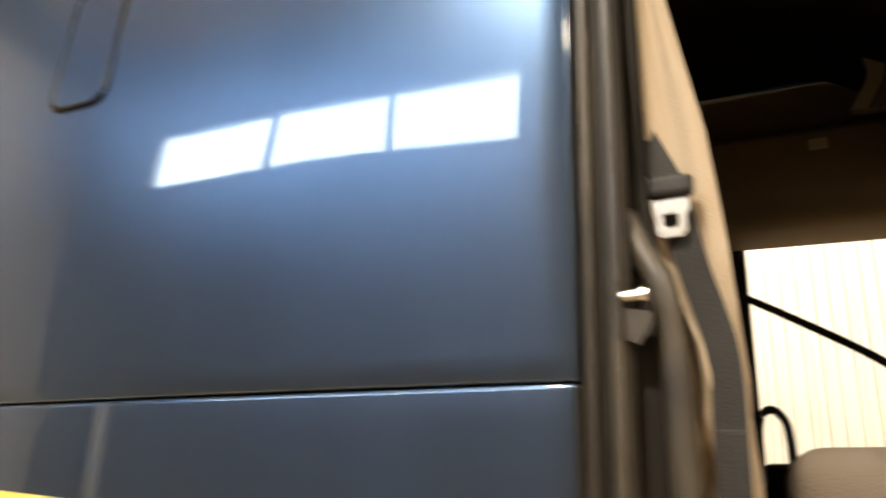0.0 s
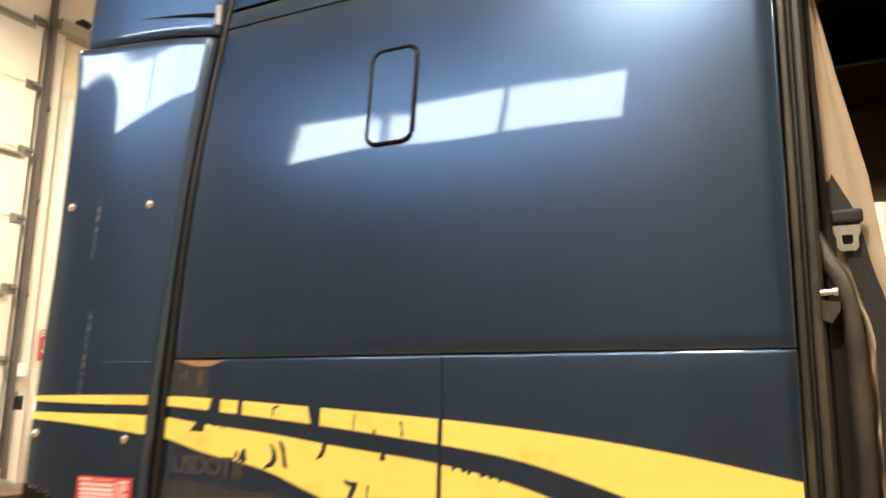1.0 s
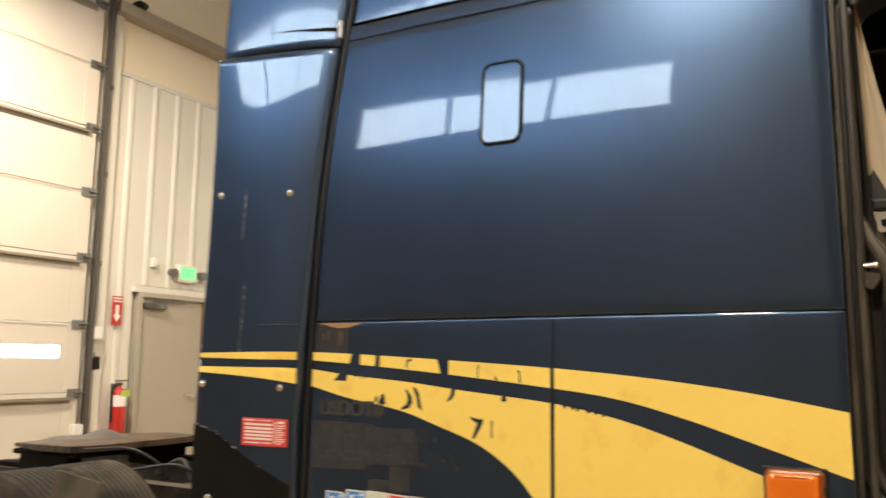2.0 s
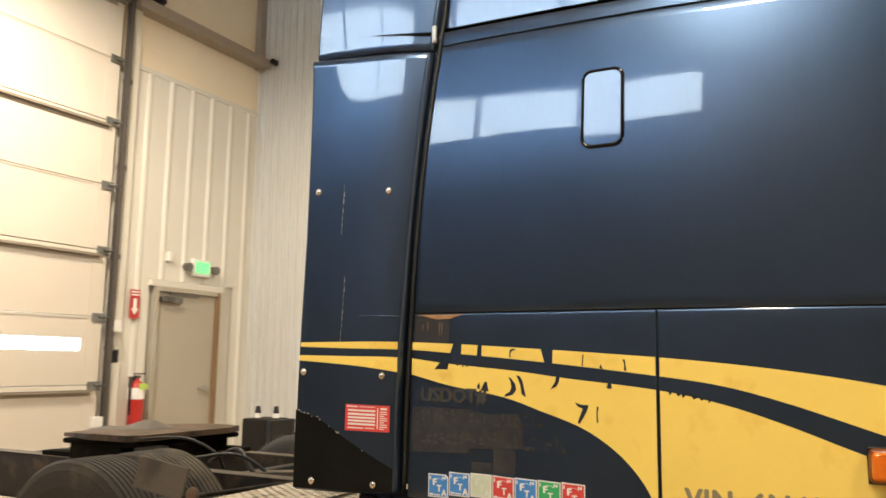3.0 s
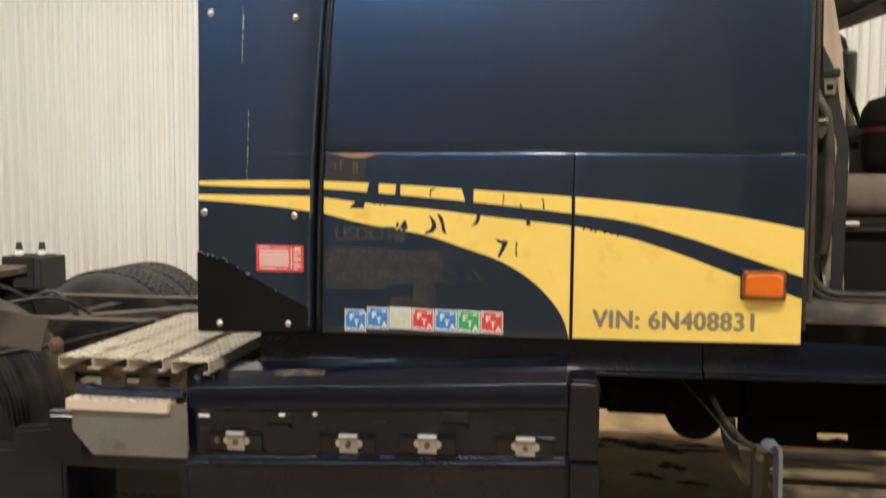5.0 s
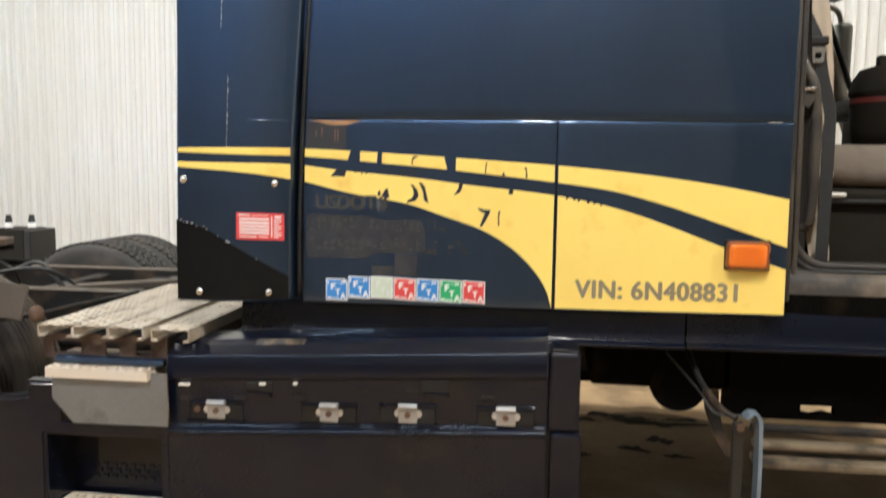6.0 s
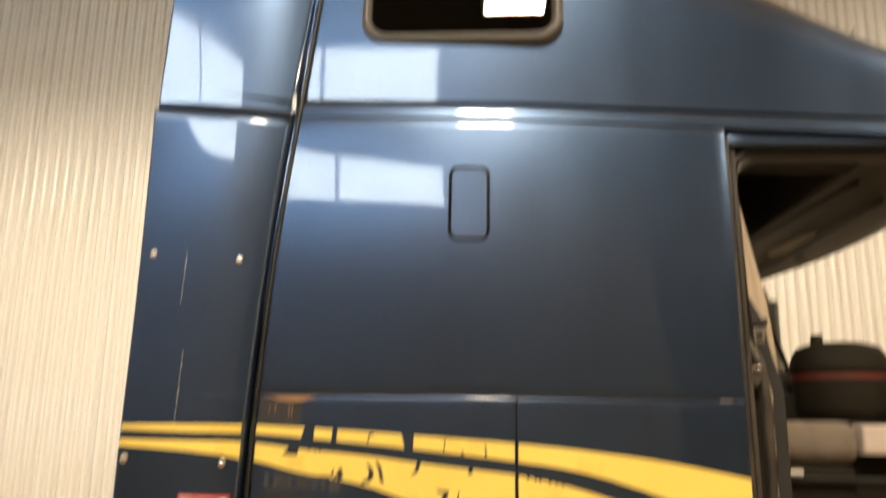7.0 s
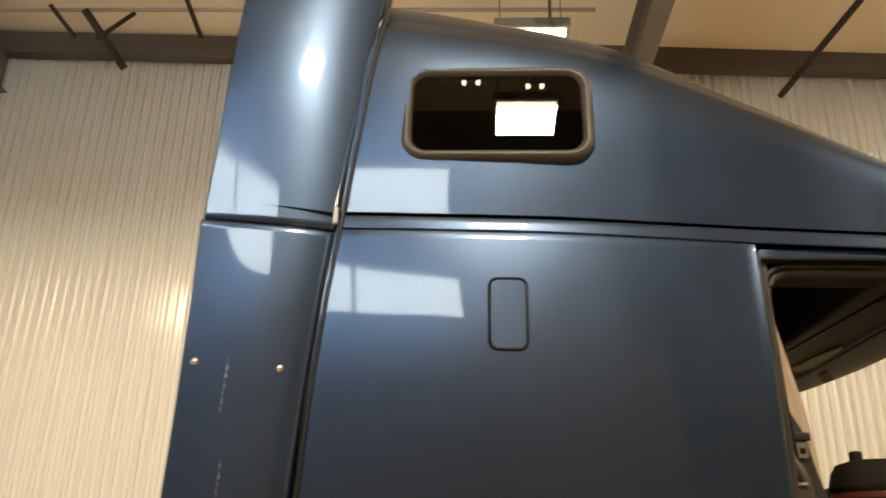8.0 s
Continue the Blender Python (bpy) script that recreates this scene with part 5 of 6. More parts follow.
STEPMETAL = mat("dirty_step_metal", (0.20, 0.155, 0.10), 0.6, 0.3, 0, 0.3, 8, 80, 0.1, dirt=(0.035, 0.028, 0.021), dirt_amount=0.45, dirt_scale=9)
for z, y, h, d in ((0.585, 0.02, 0.028, 0.025), (0.545, -0.03, 0.025, 0.05), (0.492, -0.06, 0.03, 0.09)):
    part("entry_step", boxed(0.66, 2.0, y, y + d, z, z + h, bevel=0.008), GREASE if y > 0 else STEPMETAL, truck, "dirty metal entry step")
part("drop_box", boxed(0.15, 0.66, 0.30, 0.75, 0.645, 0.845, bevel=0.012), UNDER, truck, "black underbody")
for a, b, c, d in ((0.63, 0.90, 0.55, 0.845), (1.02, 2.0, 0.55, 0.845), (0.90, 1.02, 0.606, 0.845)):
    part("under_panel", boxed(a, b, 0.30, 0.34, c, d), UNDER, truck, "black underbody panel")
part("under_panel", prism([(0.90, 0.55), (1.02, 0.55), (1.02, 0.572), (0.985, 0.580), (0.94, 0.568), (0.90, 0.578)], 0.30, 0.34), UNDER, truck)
# unseen box, added to keep light from the far side off the floor
part("transmission", boxed(0.1, 2.0, 0.95, 1.45, 0.47, 0.80, bevel=0.05), UNDER, truck, "unseen black box that blocks light under the cab")
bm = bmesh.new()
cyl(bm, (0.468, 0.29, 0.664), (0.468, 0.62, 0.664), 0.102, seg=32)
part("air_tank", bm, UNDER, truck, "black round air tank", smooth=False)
part("mud_blade", prism([(0.545, 0.66), (0.60, 0.66), (0.603, 0.60), (0.622, 0.52), (0.668, 0.42), (0.635, 0.42), (0.588, 0.50), (0.556, 0.585)], 0.24, 0.255), GREASE, truck, "greasy curved bracket plate")

# ---- door opening and cab interior ----
DX0, DX1, DZ0, DZ1 = 0.768, 2.10, 1.105, 2.492
part("door_flange", boxed(0.760, 0.776, 0.040, 0.085, 1.02, 2.535, bevel=0.005), SEAL, truck, "brown-grey painted door flange")
part("door_flange", boxed(0.732, 0.7595, 0.030, 0.085, 1.02, 1.600, bevel=0.005), SEAL, truck)
part("door_channel", boxed(0.776, 0.786, 0.085, 0.11, 1.02, 2.535), BLACK, truck)
part("door_flange", boxed(0.786, 0.804, 0.068, 0.12, 1.06, 2.52, bevel=0.006), SEAL, truck)
part("door_flange", boxed(0.776, 2.2, 0.085, 0.12, 2.500, 2.535, bevel=0.006), SEAL, truck)
part("corner_clip", boxed(0.748, 0.760, 0.030, 0.05, 2.44, 2.545, bevel=0.003), CHROME, truck)
for r, dy, mt, nm in ((0.017, 0.105, SEAL, "door_seal"), (0.011, 0.085, BLACK, "door_seal")):
    bm = bmesh.new()
    k = 0.0 if r > 0.015 else -0.016
    pts = rounded_rect(DX0 + 0.025 + k, DX1, DZ0 + 0.03 + k, DZ1 - 0.02 - k, 0.11, 8)
    tube(bm, [(x, dy, z) for x, z in pts + pts[:1]], r, 10)
    part(nm, bm, mt, truck, "rubber door seal", smooth=True)
# jamb that closes the pillar and sill inward
bm = bmesh.new()
jam = rounded_rect(DX0 + 0.02, DX1, DZ0 + 0.02, DZ1, 0.10, 8)
grid(bm, lambda i, y: (jam[int(i) % len(jam)][0] + 0.10 * (y - 0.1) * (1 if jam[int(i) % len(jam)][0] < 1.2 else 0), y, jam[int(i) % len(jam)][1]), range(len(jam) + 1), [0.10, 0.16, 0.24, 0.34])
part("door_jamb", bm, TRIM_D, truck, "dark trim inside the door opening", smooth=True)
# rocker under the door: a dusty lip over a dark panel
RP = [(0.11, 1.125), (0.075, 1.115), (0.055, 1.085), (0.050, 1.045), (0.060, 1.020), (0.075, 0.975)]


def rocker_fn(x, i):
    return (x, RP[int(i)][0] + 0.02 * max(0, 0.9 - x), RP[int(i)][1] + 0.10 * max(0, 0.90 - x) * (int(i) < 2))


for lo_, hi_, mt, lb in ((0, 3, mat("dirty_rocker", (0.030, 0.024, 0.019), 0.6, 0, 0, 0.4, 6, 60, 0.1, dirt=(0.15, 0.115, 0.078), dirt_amount=0.42, dirt_scale=6), "dirt-covered rocker lip"), (3, 5, UNDER, "dark rocker panel")):
    bm = bmesh.new()
    grid(bm, rocker_fn, span(0.765, 2.2, 24), range(hi_, lo_ - 1, -1))
    part("rocker", bm, mt, truck, lb, smooth=True)
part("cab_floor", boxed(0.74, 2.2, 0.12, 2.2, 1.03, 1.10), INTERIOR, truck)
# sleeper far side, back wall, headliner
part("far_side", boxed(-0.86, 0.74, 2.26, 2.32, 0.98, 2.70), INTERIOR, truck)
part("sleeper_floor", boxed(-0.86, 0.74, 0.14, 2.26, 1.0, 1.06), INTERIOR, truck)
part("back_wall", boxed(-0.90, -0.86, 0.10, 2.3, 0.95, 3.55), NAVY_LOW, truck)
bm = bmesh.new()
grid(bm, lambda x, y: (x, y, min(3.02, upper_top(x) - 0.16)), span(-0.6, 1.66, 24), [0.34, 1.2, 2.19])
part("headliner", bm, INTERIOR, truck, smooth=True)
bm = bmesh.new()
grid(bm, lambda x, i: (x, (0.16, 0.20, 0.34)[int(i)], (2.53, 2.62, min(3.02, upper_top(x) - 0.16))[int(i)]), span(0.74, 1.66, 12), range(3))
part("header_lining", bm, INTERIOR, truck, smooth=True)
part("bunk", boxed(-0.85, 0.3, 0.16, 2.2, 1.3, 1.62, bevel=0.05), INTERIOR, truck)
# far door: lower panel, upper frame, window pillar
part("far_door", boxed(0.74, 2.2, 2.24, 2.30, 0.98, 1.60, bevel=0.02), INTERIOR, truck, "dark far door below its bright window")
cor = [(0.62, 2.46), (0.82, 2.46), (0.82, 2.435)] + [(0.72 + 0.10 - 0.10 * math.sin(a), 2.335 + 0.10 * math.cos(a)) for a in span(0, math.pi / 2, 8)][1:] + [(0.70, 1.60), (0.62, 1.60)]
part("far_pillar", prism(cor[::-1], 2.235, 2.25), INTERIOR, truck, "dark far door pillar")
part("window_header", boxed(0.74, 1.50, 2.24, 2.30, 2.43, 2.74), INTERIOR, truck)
bm = bmesh.new()
tube(bm, [(1.40, 2.25, 2.50), (1.47, 2.25, 2.30), (1.58, 2.25, 2.02), (1.72, 2.25, 1.62)], 0.045, 10)
part("pillar_trim", bm, mat("pillar_plastic", (0.20, 0.18, 0.145), 0.55, 0, 0, 0.1, 8, 140, 0.05), truck, smooth=True)
bm = bmesh.new()
tube(bm, [(1.47, 2.23, 2.50), (1.535, 2.23, 2.30), (1.645, 2.23, 2.02), (1.78, 2.23, 1.62)], 0.016, 8)
part("pillar_seal", bm, BLACK, truck, smooth=True)
# console above the windscreen
bm = bmesh.new()
CP = [(1.285, 3.00), (1.29, 2.52), (1.30, 2.49), (1.42, 2.44), (1.50, 2.408), (1.56, 2.40), (1.60, 2.415), (1.63, 2.46), (1.66, 2.60)]
grid(bm, lambda y, i: (CP[int(i)][0] + 0.12 * (1 - ((y - 1.2) / 1.0) ** 2) * (int(i) > 3), y, CP[int(i)][1]), span(0.18, 2.22, 16), range(len(CP)))
console = part("overhead_console", bm, TRIM_C, truck, "dark overhead console with a pale trim", smooth=True)
# two dark joints across it, a pale lens strip between them, a dark latch below
for pts in ([(1.300, 1.95, 2.487), (1.318, 1.374, 2.480), (1.336, 0.854, 2.472), (1.352, 0.42, 2.464)], [(1.462, 1.95, 2.420), (1.482, 1.764, 2.411), (1.482, 1.166, 2.411), (1.479, 0.50, 2.412)]):
    bm = bmesh.new()
    tube(bm, smooth_path(pts), 0.009, 8)
    part("console_joint", bm, BLACK, console, smooth=True)


def on_console(pts, thick):
    """A thin plate under the console's sloping face."""
    bm = prism(pts, 0, -thick, "xy")
    for v in bm.verts:
        v.co.z += 2.487 - 0.41 * (v.co.x - 1.30)
    return bm


part("map_light", on_console([(1.400, 1.60), (1.432, 1.62), (1.458, 1.46), (1.452, 1.10), (1.438, 1.04), (1.412, 1.30)], 0.008), LENS, console, "pale lamp lens")
part("console_latch", on_console([(1.510, 1.52), (1.560, 1.60), (1.575, 1.50), (1.515, 1.42)], 0.012), BLACK, console)
# trim over the far window: a dull brown rail, a recess above it, a raised moulding forward
FH = [(2.20, 2.375), (2.02, 2.385), (1.955, 2.42), (1.94, 2.52), (1.945, 2.70), (1.965, 2.735), (2.18, 2.745), (2.20, 3.02)]
bm = bmesh.new()
grid(bm, lambda x, i: (x, FH[int(i)][0], FH[int(i)][1] + 0.03 * (0.75 - x)), span(0.40, 1.29, 10), range(len(FH)))
HEADER = mat("brown_header_trim", (0.16, 0.122, 0.078), 0.6, 0, 0, 0.15, 8, 140, 0.06, spec=0.25)
header = part("far_header", bm, HEADER, truck, "dull brown trim over the far window", smooth=True)
edge = curve_s([(1.06, 3.02), (1.155, 2.985), (1.215, 2.925), (1.214, 2.85), (1.155, 2.742)])
part("header_moulding", prism(edge + [(1.285, 2.73), (1.285, 3.02)], 1.915, 1.955), LENS, header, "raised tan trim moulding")
part("moulding_panel", prism([(x + 0.062, z - 0.004) for x, z in edge] + [(1.284, 2.732), (1.284, 3.01)], 1.908, 1.914), HEADER, header)
bm = bmesh.new()
tube(bm, [(x + 0.060, 1.912, z - 0.004) for x, z in edge], 0.005, 6)
part("moulding_gap", bm, BLACK, header, smooth=True)
part("ceiling_latch", boxed(1.015, 1.075, 1.915, 1.942, 2.628, 2.662, bevel=0.004), LENS, header)
# dash
part("dashboard", boxed(1.62, 2.2, 0.18, 2.22, 1.10, 1.80, bevel=0.08, seg=3), INTERIOR, truck)
part("dash_top", boxed(1.50, 1.75, 1.55, 2.1, 1.72, 1.84, bevel=0.05, seg=3), TRIM_D, truck, smooth=True)
# far mirror on its arm
mirror = part("mirror", boxed(1.66, 1.76, 2.46, 2.60, 1.93, 2.34, bevel=0.035, seg=4), MIRRORCASE, truck, "grey far-side mirror on a bent arm", smooth=True)
bm = bmesh.new()
tube(bm, smooth_path([(1.45, 2.32, 2.42), (1.58, 2.44, 2.43), (1.68, 2.53, 2.41), (1.71, 2.53, 2.33)]), 0.016, 8)
part("mirror_arm", bm, TRIM, mirror, smooth=True)
part("arm_bracket", boxed(1.45, 1.49, 2.34, 2.40, 2.42, 2.48, bevel=0.005), BLACK, mirror)

# curtain gathered at the pillar
def cur_r(z):
    return curve(z, [(1.15, 0.935), (1.45, 0.938), (1.62, 0.932), (1.80, 0.922), (1.97, 0.905), (2.20, 0.862), (2.45, 0.822)])


def cur_l(z):
    return curve(z, [(1.10, 0.866), (1.66, 0.864), (1.76, 0.840), (1.85, 0.826), (2.50, 0.818)])


def drape(u, z):
    """Taut above the belt guide, bunched and crumpled below."""
    low = min(1.0, max(0.0, (1.80 - z) / 0.18))
    fold = 0.004 * math.sin(9 * u + 2 * z) + low * (0.012 * math.sin(13 * u + 9 * z + 2 * math.sin(11 * z)) + 0.010 * math.sin(31 * z - 7 * u + 1.5 * math.sin(17 * z)) + 0.006 * math.sin(53 * z + 16 * u))
    return (cur_l(z) + (cur_r(z) - cur_l(z)) * u, 0.238 + 0.016 * u + fold, z)


bm = bmesh.new()
grid(bm, drape, span(0, 1, 28), span(1.12, 2.46, 120))
ext = bmesh.ops.extrude_face_region(bm, geom=bm.faces[:])
bmesh.ops.translate(bm, verts=[g for g in ext["geom"] if isinstance(g, bmesh.types.BMVert)], vec=(0, 0.006, 0))
bmesh.ops.recalc_face_normals(bm, faces=bm.faces)
part("curtain", bm, FABRIC, truck, "crumpled tan sleeper curtain", smooth=True)


# trim panel between the pillar and the curtain
part("pillar_panel", prism([(0.790, 1.11), (0.842, 1.11), (0.844, 1.45), (0.842, 1.66), (0.836, 1.80), (0.826, 1.93), (0.823, 2.18), (0.820, 2.47), (0.790, 2.47)], 0.194, 0.198), TRIM_D, truck, "dark trim panel beside the curtain")


def ribbon(pts, w, t, side=Vector((1, 0, 0))):
    bm = bmesh.new()
    pts = smooth_path(pts)
    rows = []
    for i, p in enumerate(pts):
        d = (pts[min(i + 1, len(pts) - 1)] - pts[max(i - 1, 0)]).normalized()
        n = d.cross(side).normalized()
        s = n.cross(d).normalized()
        rows.append([bm.verts.new(p + s * a * w / 2 + n * b * t / 2) for a, b in ((-1, -1), (1, -1), (1, 1), (-1, 1))])
    for a, b in zip(rows, rows[1:]):
        for k in range(4):
            bm.faces.new((a[k], a[(k + 1) % 4], b[(k + 1) % 4], b[k]))
    bmesh.ops.recalc_face_normals(bm, faces=bm.faces)
    return bm


belt = part("seat_belt", ribbon([(0.788, 0.198, 2.008), (0.819, 0.186, 1.938), (0.842, 0.178, 1.884), (0.853, 0.178, 1.839), (0.862, 0.176, 1.785), (0.871, 0.176, 1.746), (0.881, 0.175, 1.709), (0.893, 0.173, 1.660), (0.897, 0.172, 1.614), (0.897, 0.170, 1.558), (0.896, 0.166, 1.504), (0.891, 0.153, 1.128)], 0.040, 0.003), BELT, truck, "black seat belt hanging by the pillar")
part("belt_guide", boxed(0.815, 0.877, 0.156, 0.176, 1.860, 1.890, bevel=0.007), BLACK, belt)
outer = [(0.832, 1.852), (0.832, 1.838), (0.836, 1.826), (0.836, 1.806), (0.841, 1.799), (0.863, 1.799), (0.868, 1.806), (0.868, 1.826), (0.872, 1.838), (0.872, 1.852)]
inner = [(0.844, 1.832), (0.844, 1.832), (0.844, 1.826), (0.844, 1.818), (0.846, 1.813), (0.858, 1.813), (0.860, 1.818), (0.860, 1.826), (0.860, 1.832), (0.860, 1.832)]
bm = bmesh.new()
fro = [[bm.verts.new((0.845 + 1.25 * (x - 0.852), 0.162, z + 0.004)) for x, z in ring_] for ring_ in (outer, inner)]
for i in range(10):
    j = (i + 1) % 10
    bm.faces.new((fro[0][i], fro[0][j], fro[1][j], fro[1][i]))
bmesh.ops.remove_doubles(bm, verts=bm.verts, dist=0.0003)
ext = bmesh.ops.extrude_face_region(bm, geom=bm.faces[:])
bmesh.ops.translate(bm, verts=[g for g in ext["geom"] if isinstance(g, bmesh.types.BMVert)], vec=(0, 0.004, 0))
bmesh.ops.recalc_face_normals(bm, faces=bm.faces)
part("belt_tongue", bm, CHROME, belt, "steel belt tongue")
part("far_belt", ribbon([(0.69, 2.20, 2.22), (0.90, 2.16, 2.09), (1.15, 2.10, 1.92), (1.4, 2.0, 1.69)], 0.028, 0.003, Vector((0, 0, 1))), BELT, truck, "black far seat belt")
# striker
st = part("door_striker", boxed(0.796, 0.802, 0.078, 0.15, 1.655, 1.735, bevel=0.002), SEAL, truck, "door striker pin on the pillar")
part("pin", rod((0.800, 0.090, 1.712), (0.832, 0.090, 1.714), 0.007, seg=12), CHROME, st)
part("pin_head", rod((0.826, 0.090, 1.7135), (0.835, 0.090, 1.714), 0.010, seg=12), CHROME, st)
part("striker_plate", prism([(0.797, 1.700), (0.838, 1.692), (0.836, 1.676), (0.820, 1.652), (0.802, 1.660)], 0.092, 0.100), SEAL, st, "dirty striker plate")
# grab handle
bm = bmesh.new()
tube(bm, smooth_path([(0.797, 0.15, 1.84), (0.817, 0.14, 1.788), (0.842, 0.132, 1.735), (0.853, 0.132, 1.66), (0.857, 0.132, 1.58), (0.858, 0.135, 1.45), (0.856, 0.137, 1.33), (0.846, 0.14, 1.27), (0.825, 0.15, 1.255)]), 0.0185, 12)
part("grab_handle", bm, SEAL, truck, "grey grab handle beside the door", smooth=True)
# the whole door frame leans in with the cab's side
DOOR_PARTS = ("door_flange", "door_channel", "door_seal", "corner_clip", "door_jamb", "curtain", "pillar_panel", "door_striker", "grab_handle")
for top in [ob for ob in truck.children if ob.name.split(".")[0] in DOOR_PARTS]:
    shift = {"curtain": -0.055, "pillar_panel": -0.055}.get(top.name.split(".")[0], 0.008)
    for ob in (top, *top.children_recursive):
        for v in ob.data.vertices:
            v.co.x -= 0.013 * (v.co.x < 1.2)
            v.co.y += body_y(0.72, v.co.z) - body_y(0.72, 1.6) + shift
# seat
def seat_cushion(*size):
    return boxed(*size, bevel=0.055, seg=5)


seat = part("seat", seat_cushion(0.935, 1.24, 0.34, 0.86, 1.395, 1.545), SEATCLOTH, truck, "worn grey cloth seat cushion", smooth=True)
part("seat_base", boxed(0.96, 1.22, 0.36, 0.84, 1.10, 1.39, bevel=0.02), INTERIOR, seat)
part("seat_rail", boxed(0.93, 1.45, 0.33, 0.35, 1.335, 1.35, bevel=0.004), BLACK, seat)
part("seat_lever", boxed(0.965, 1.02, 0.315, 0.335, 1.355, 1.375, bevel=0.009), ALU, seat, "pale seat lever")
part("seat", seat_cushion(0.90, 1.40, 1.45, 2.0, 1.36, 1.52), SEATCLOTH, truck, "grey cloth far seat", smooth=True)
bm = bmesh.new()
tube(bm, smooth_path([(0.855, 0.95, 1.50), (0.855, 0.95, 1.60), (0.863, 0.95, 1.64), (0.880, 0.95, 1.655), (0.900, 0.95, 1.645), (0.914, 0.95, 1.61), (0.917, 0.95, 1.50)]), 0.0085, 8)
part("armrest_loop", bm, BLACK, truck, "black hoop beside the seat", smooth=True)
part("console_box", boxed(1.245, 1.60, 0.46, 0.86, 1.10, 1.546, bevel=0.012), INTERIOR, truck, "dark box beside the seat")
part("storage_tray", boxed(1.250, 1.46, 0.36, 0.455, 1.43, 1.535, bevel=0.010), mat("pale_tray", (0.50, 0.42, 0.36), 0.6, 0, 0, 0.1, 8, 80, 0.05), truck, "pale plastic tray")
# drum-shaped container on the seat
drum = thing("canister", (1.30, 0.62, 1.545), "black drum-shaped canister with an orange stripe on the seat", "canister")
bm = bmesh.new()
prof = [(0.0, 1.548), (0.155, 1.548), (0.172, 1.60), (0.180, 1.70), (0.178, 1.735), (0.184, 1.74), (0.184, 1.752), (0.172, 1.80), (0.150, 1.835), (0.10, 1.85), (0.0, 1.855)]
n = 40
rings = [[bm.verts.new((1.30 + r * math.cos(a), 0.62 + r * math.sin(a), z)) for r, z in prof[1:-1]] for a in [2 * math.pi * i / n for i in range(n)]]
for i in range(n):
    a, b = rings[i], rings[(i + 1) % n]
    for k in range(len(a) - 1):
        bm.faces.new((a[k], b[k], b[k + 1], a[k + 1]))
bm.faces.new([r[0] for r in rings][::-1])
bm.faces.new([r[-1] for r in rings])
part("body", bm, INTERIOR, drum, smooth=True)
bm = bmesh.new()
grid(bm, lambda i, z: (1.30 + 0.1825 * math.cos(2 * math.pi * i / n), 0.62 + 0.1825 * math.sin(2 * math.pi * i / n), z), range(n + 1), [1.705, 1.725])
part("stripe", bm, mat("orange_band", (0.10, 0.015, 0.008), 0.6), drum, "orange stripe", smooth=True)
part("knob", boxed(1.195, 1.235, 0.58, 0.62, 1.83, 1.885, bevel=0.008), INTERIOR, drum)

# ---- old oil and painted shade on the floor under the truck ----
def blotch(cx, cy, rx, ry, seed, rough=0.28, n=48):
    """A ragged flat patch."""
    rnd = random.Random(seed)
    ph = [rnd.uniform(0, 6.28) for _ in range(5)]
    pts = []
    for i in range(n):
        a = 2 * math.pi * i / n
        r = 1 + sum(math.sin((k + 2 + k // 3) * a + ph[k]) * rough / (1 + 0.3 * k) for k in range(5)) + rnd.uniform(-0.5, 0.5) * rough
        pts.append((cx + rx * r * math.cos(a), cy + ry * r * math.sin(a)))
    return pts


# brown of old oil, darkened further to paint the truck's own shade
OIL_SHADE = mat("oily_floor_shade", (0.115, 0.081, 0.043), 0.9, 0, 0, 0.5, 5, 40, 0.2, spec=0.1, dirt=(0.15, 0.11, 0.062), dirt_amount=0.35, dirt_scale=4)
WETOIL = mat("dark_oil", (0.016, 0.012, 0.008), 0.9, 0, 0, 0.4, 8, 60, 0.1, spec=0.05)
tagged(part("oil_stain", prism(blotch(0.55, 1.05, 1.5, 0.98, 3, 0.06), 0.003, 0.005, "xy"), OIL_SHADE), "dull brown floor patch of old oil and painted truck shade", "stain", kind="structure")
for cx, cy, rx, ry, sd in ((0.50, 1.93, 0.14, 0.05, 5), (0.66, 1.88, 0.17, 0.045, 8), (0.34, 2.00, 0.10, 0.04, 9), (0.60, 1.60, 0.06, 0.05, 11), (0.45, 1.44, 0.06, 0.035, 12), (0.20, 1.90, 0.07, 0.03, 13), (0.78, 1.97, 0.08, 0.03, 14), (0.15, 1.30, 0.06, 0.03, 15), (0.66, 1.36, 0.05, 0.025, 16)):
    tagged(part("oil_blotch", prism(blotch(cx, cy, rx, ry, sd), 0.008, 0.0095, "xy"), WETOIL), "small dark oil blotch on the concrete floor", "stain", "oil blotches")

# ---- west wall of the hall: overhead door, liner, exit door ----
X = WALL_W
LINER_TOP = 4.42


def liner(width, z0, z1):
    """One flat liner strip with a single wide rib."""
    prof = [(0, 0), (0.11, 0), (0.135, -0.018), (0.17, -0.018), (0.195, 0), (width, 0)]
    bm = bmesh.new()
    lo = [bm.verts.new((x, y, z0)) for x, y in prof]
    hi = [bm.verts.new((x, y, z1)) for x, y in prof]
    for i in range(len(prof) - 1):
        bm.faces.new((lo[i], lo[i + 1], hi[i + 1], hi[i]))
    return bm


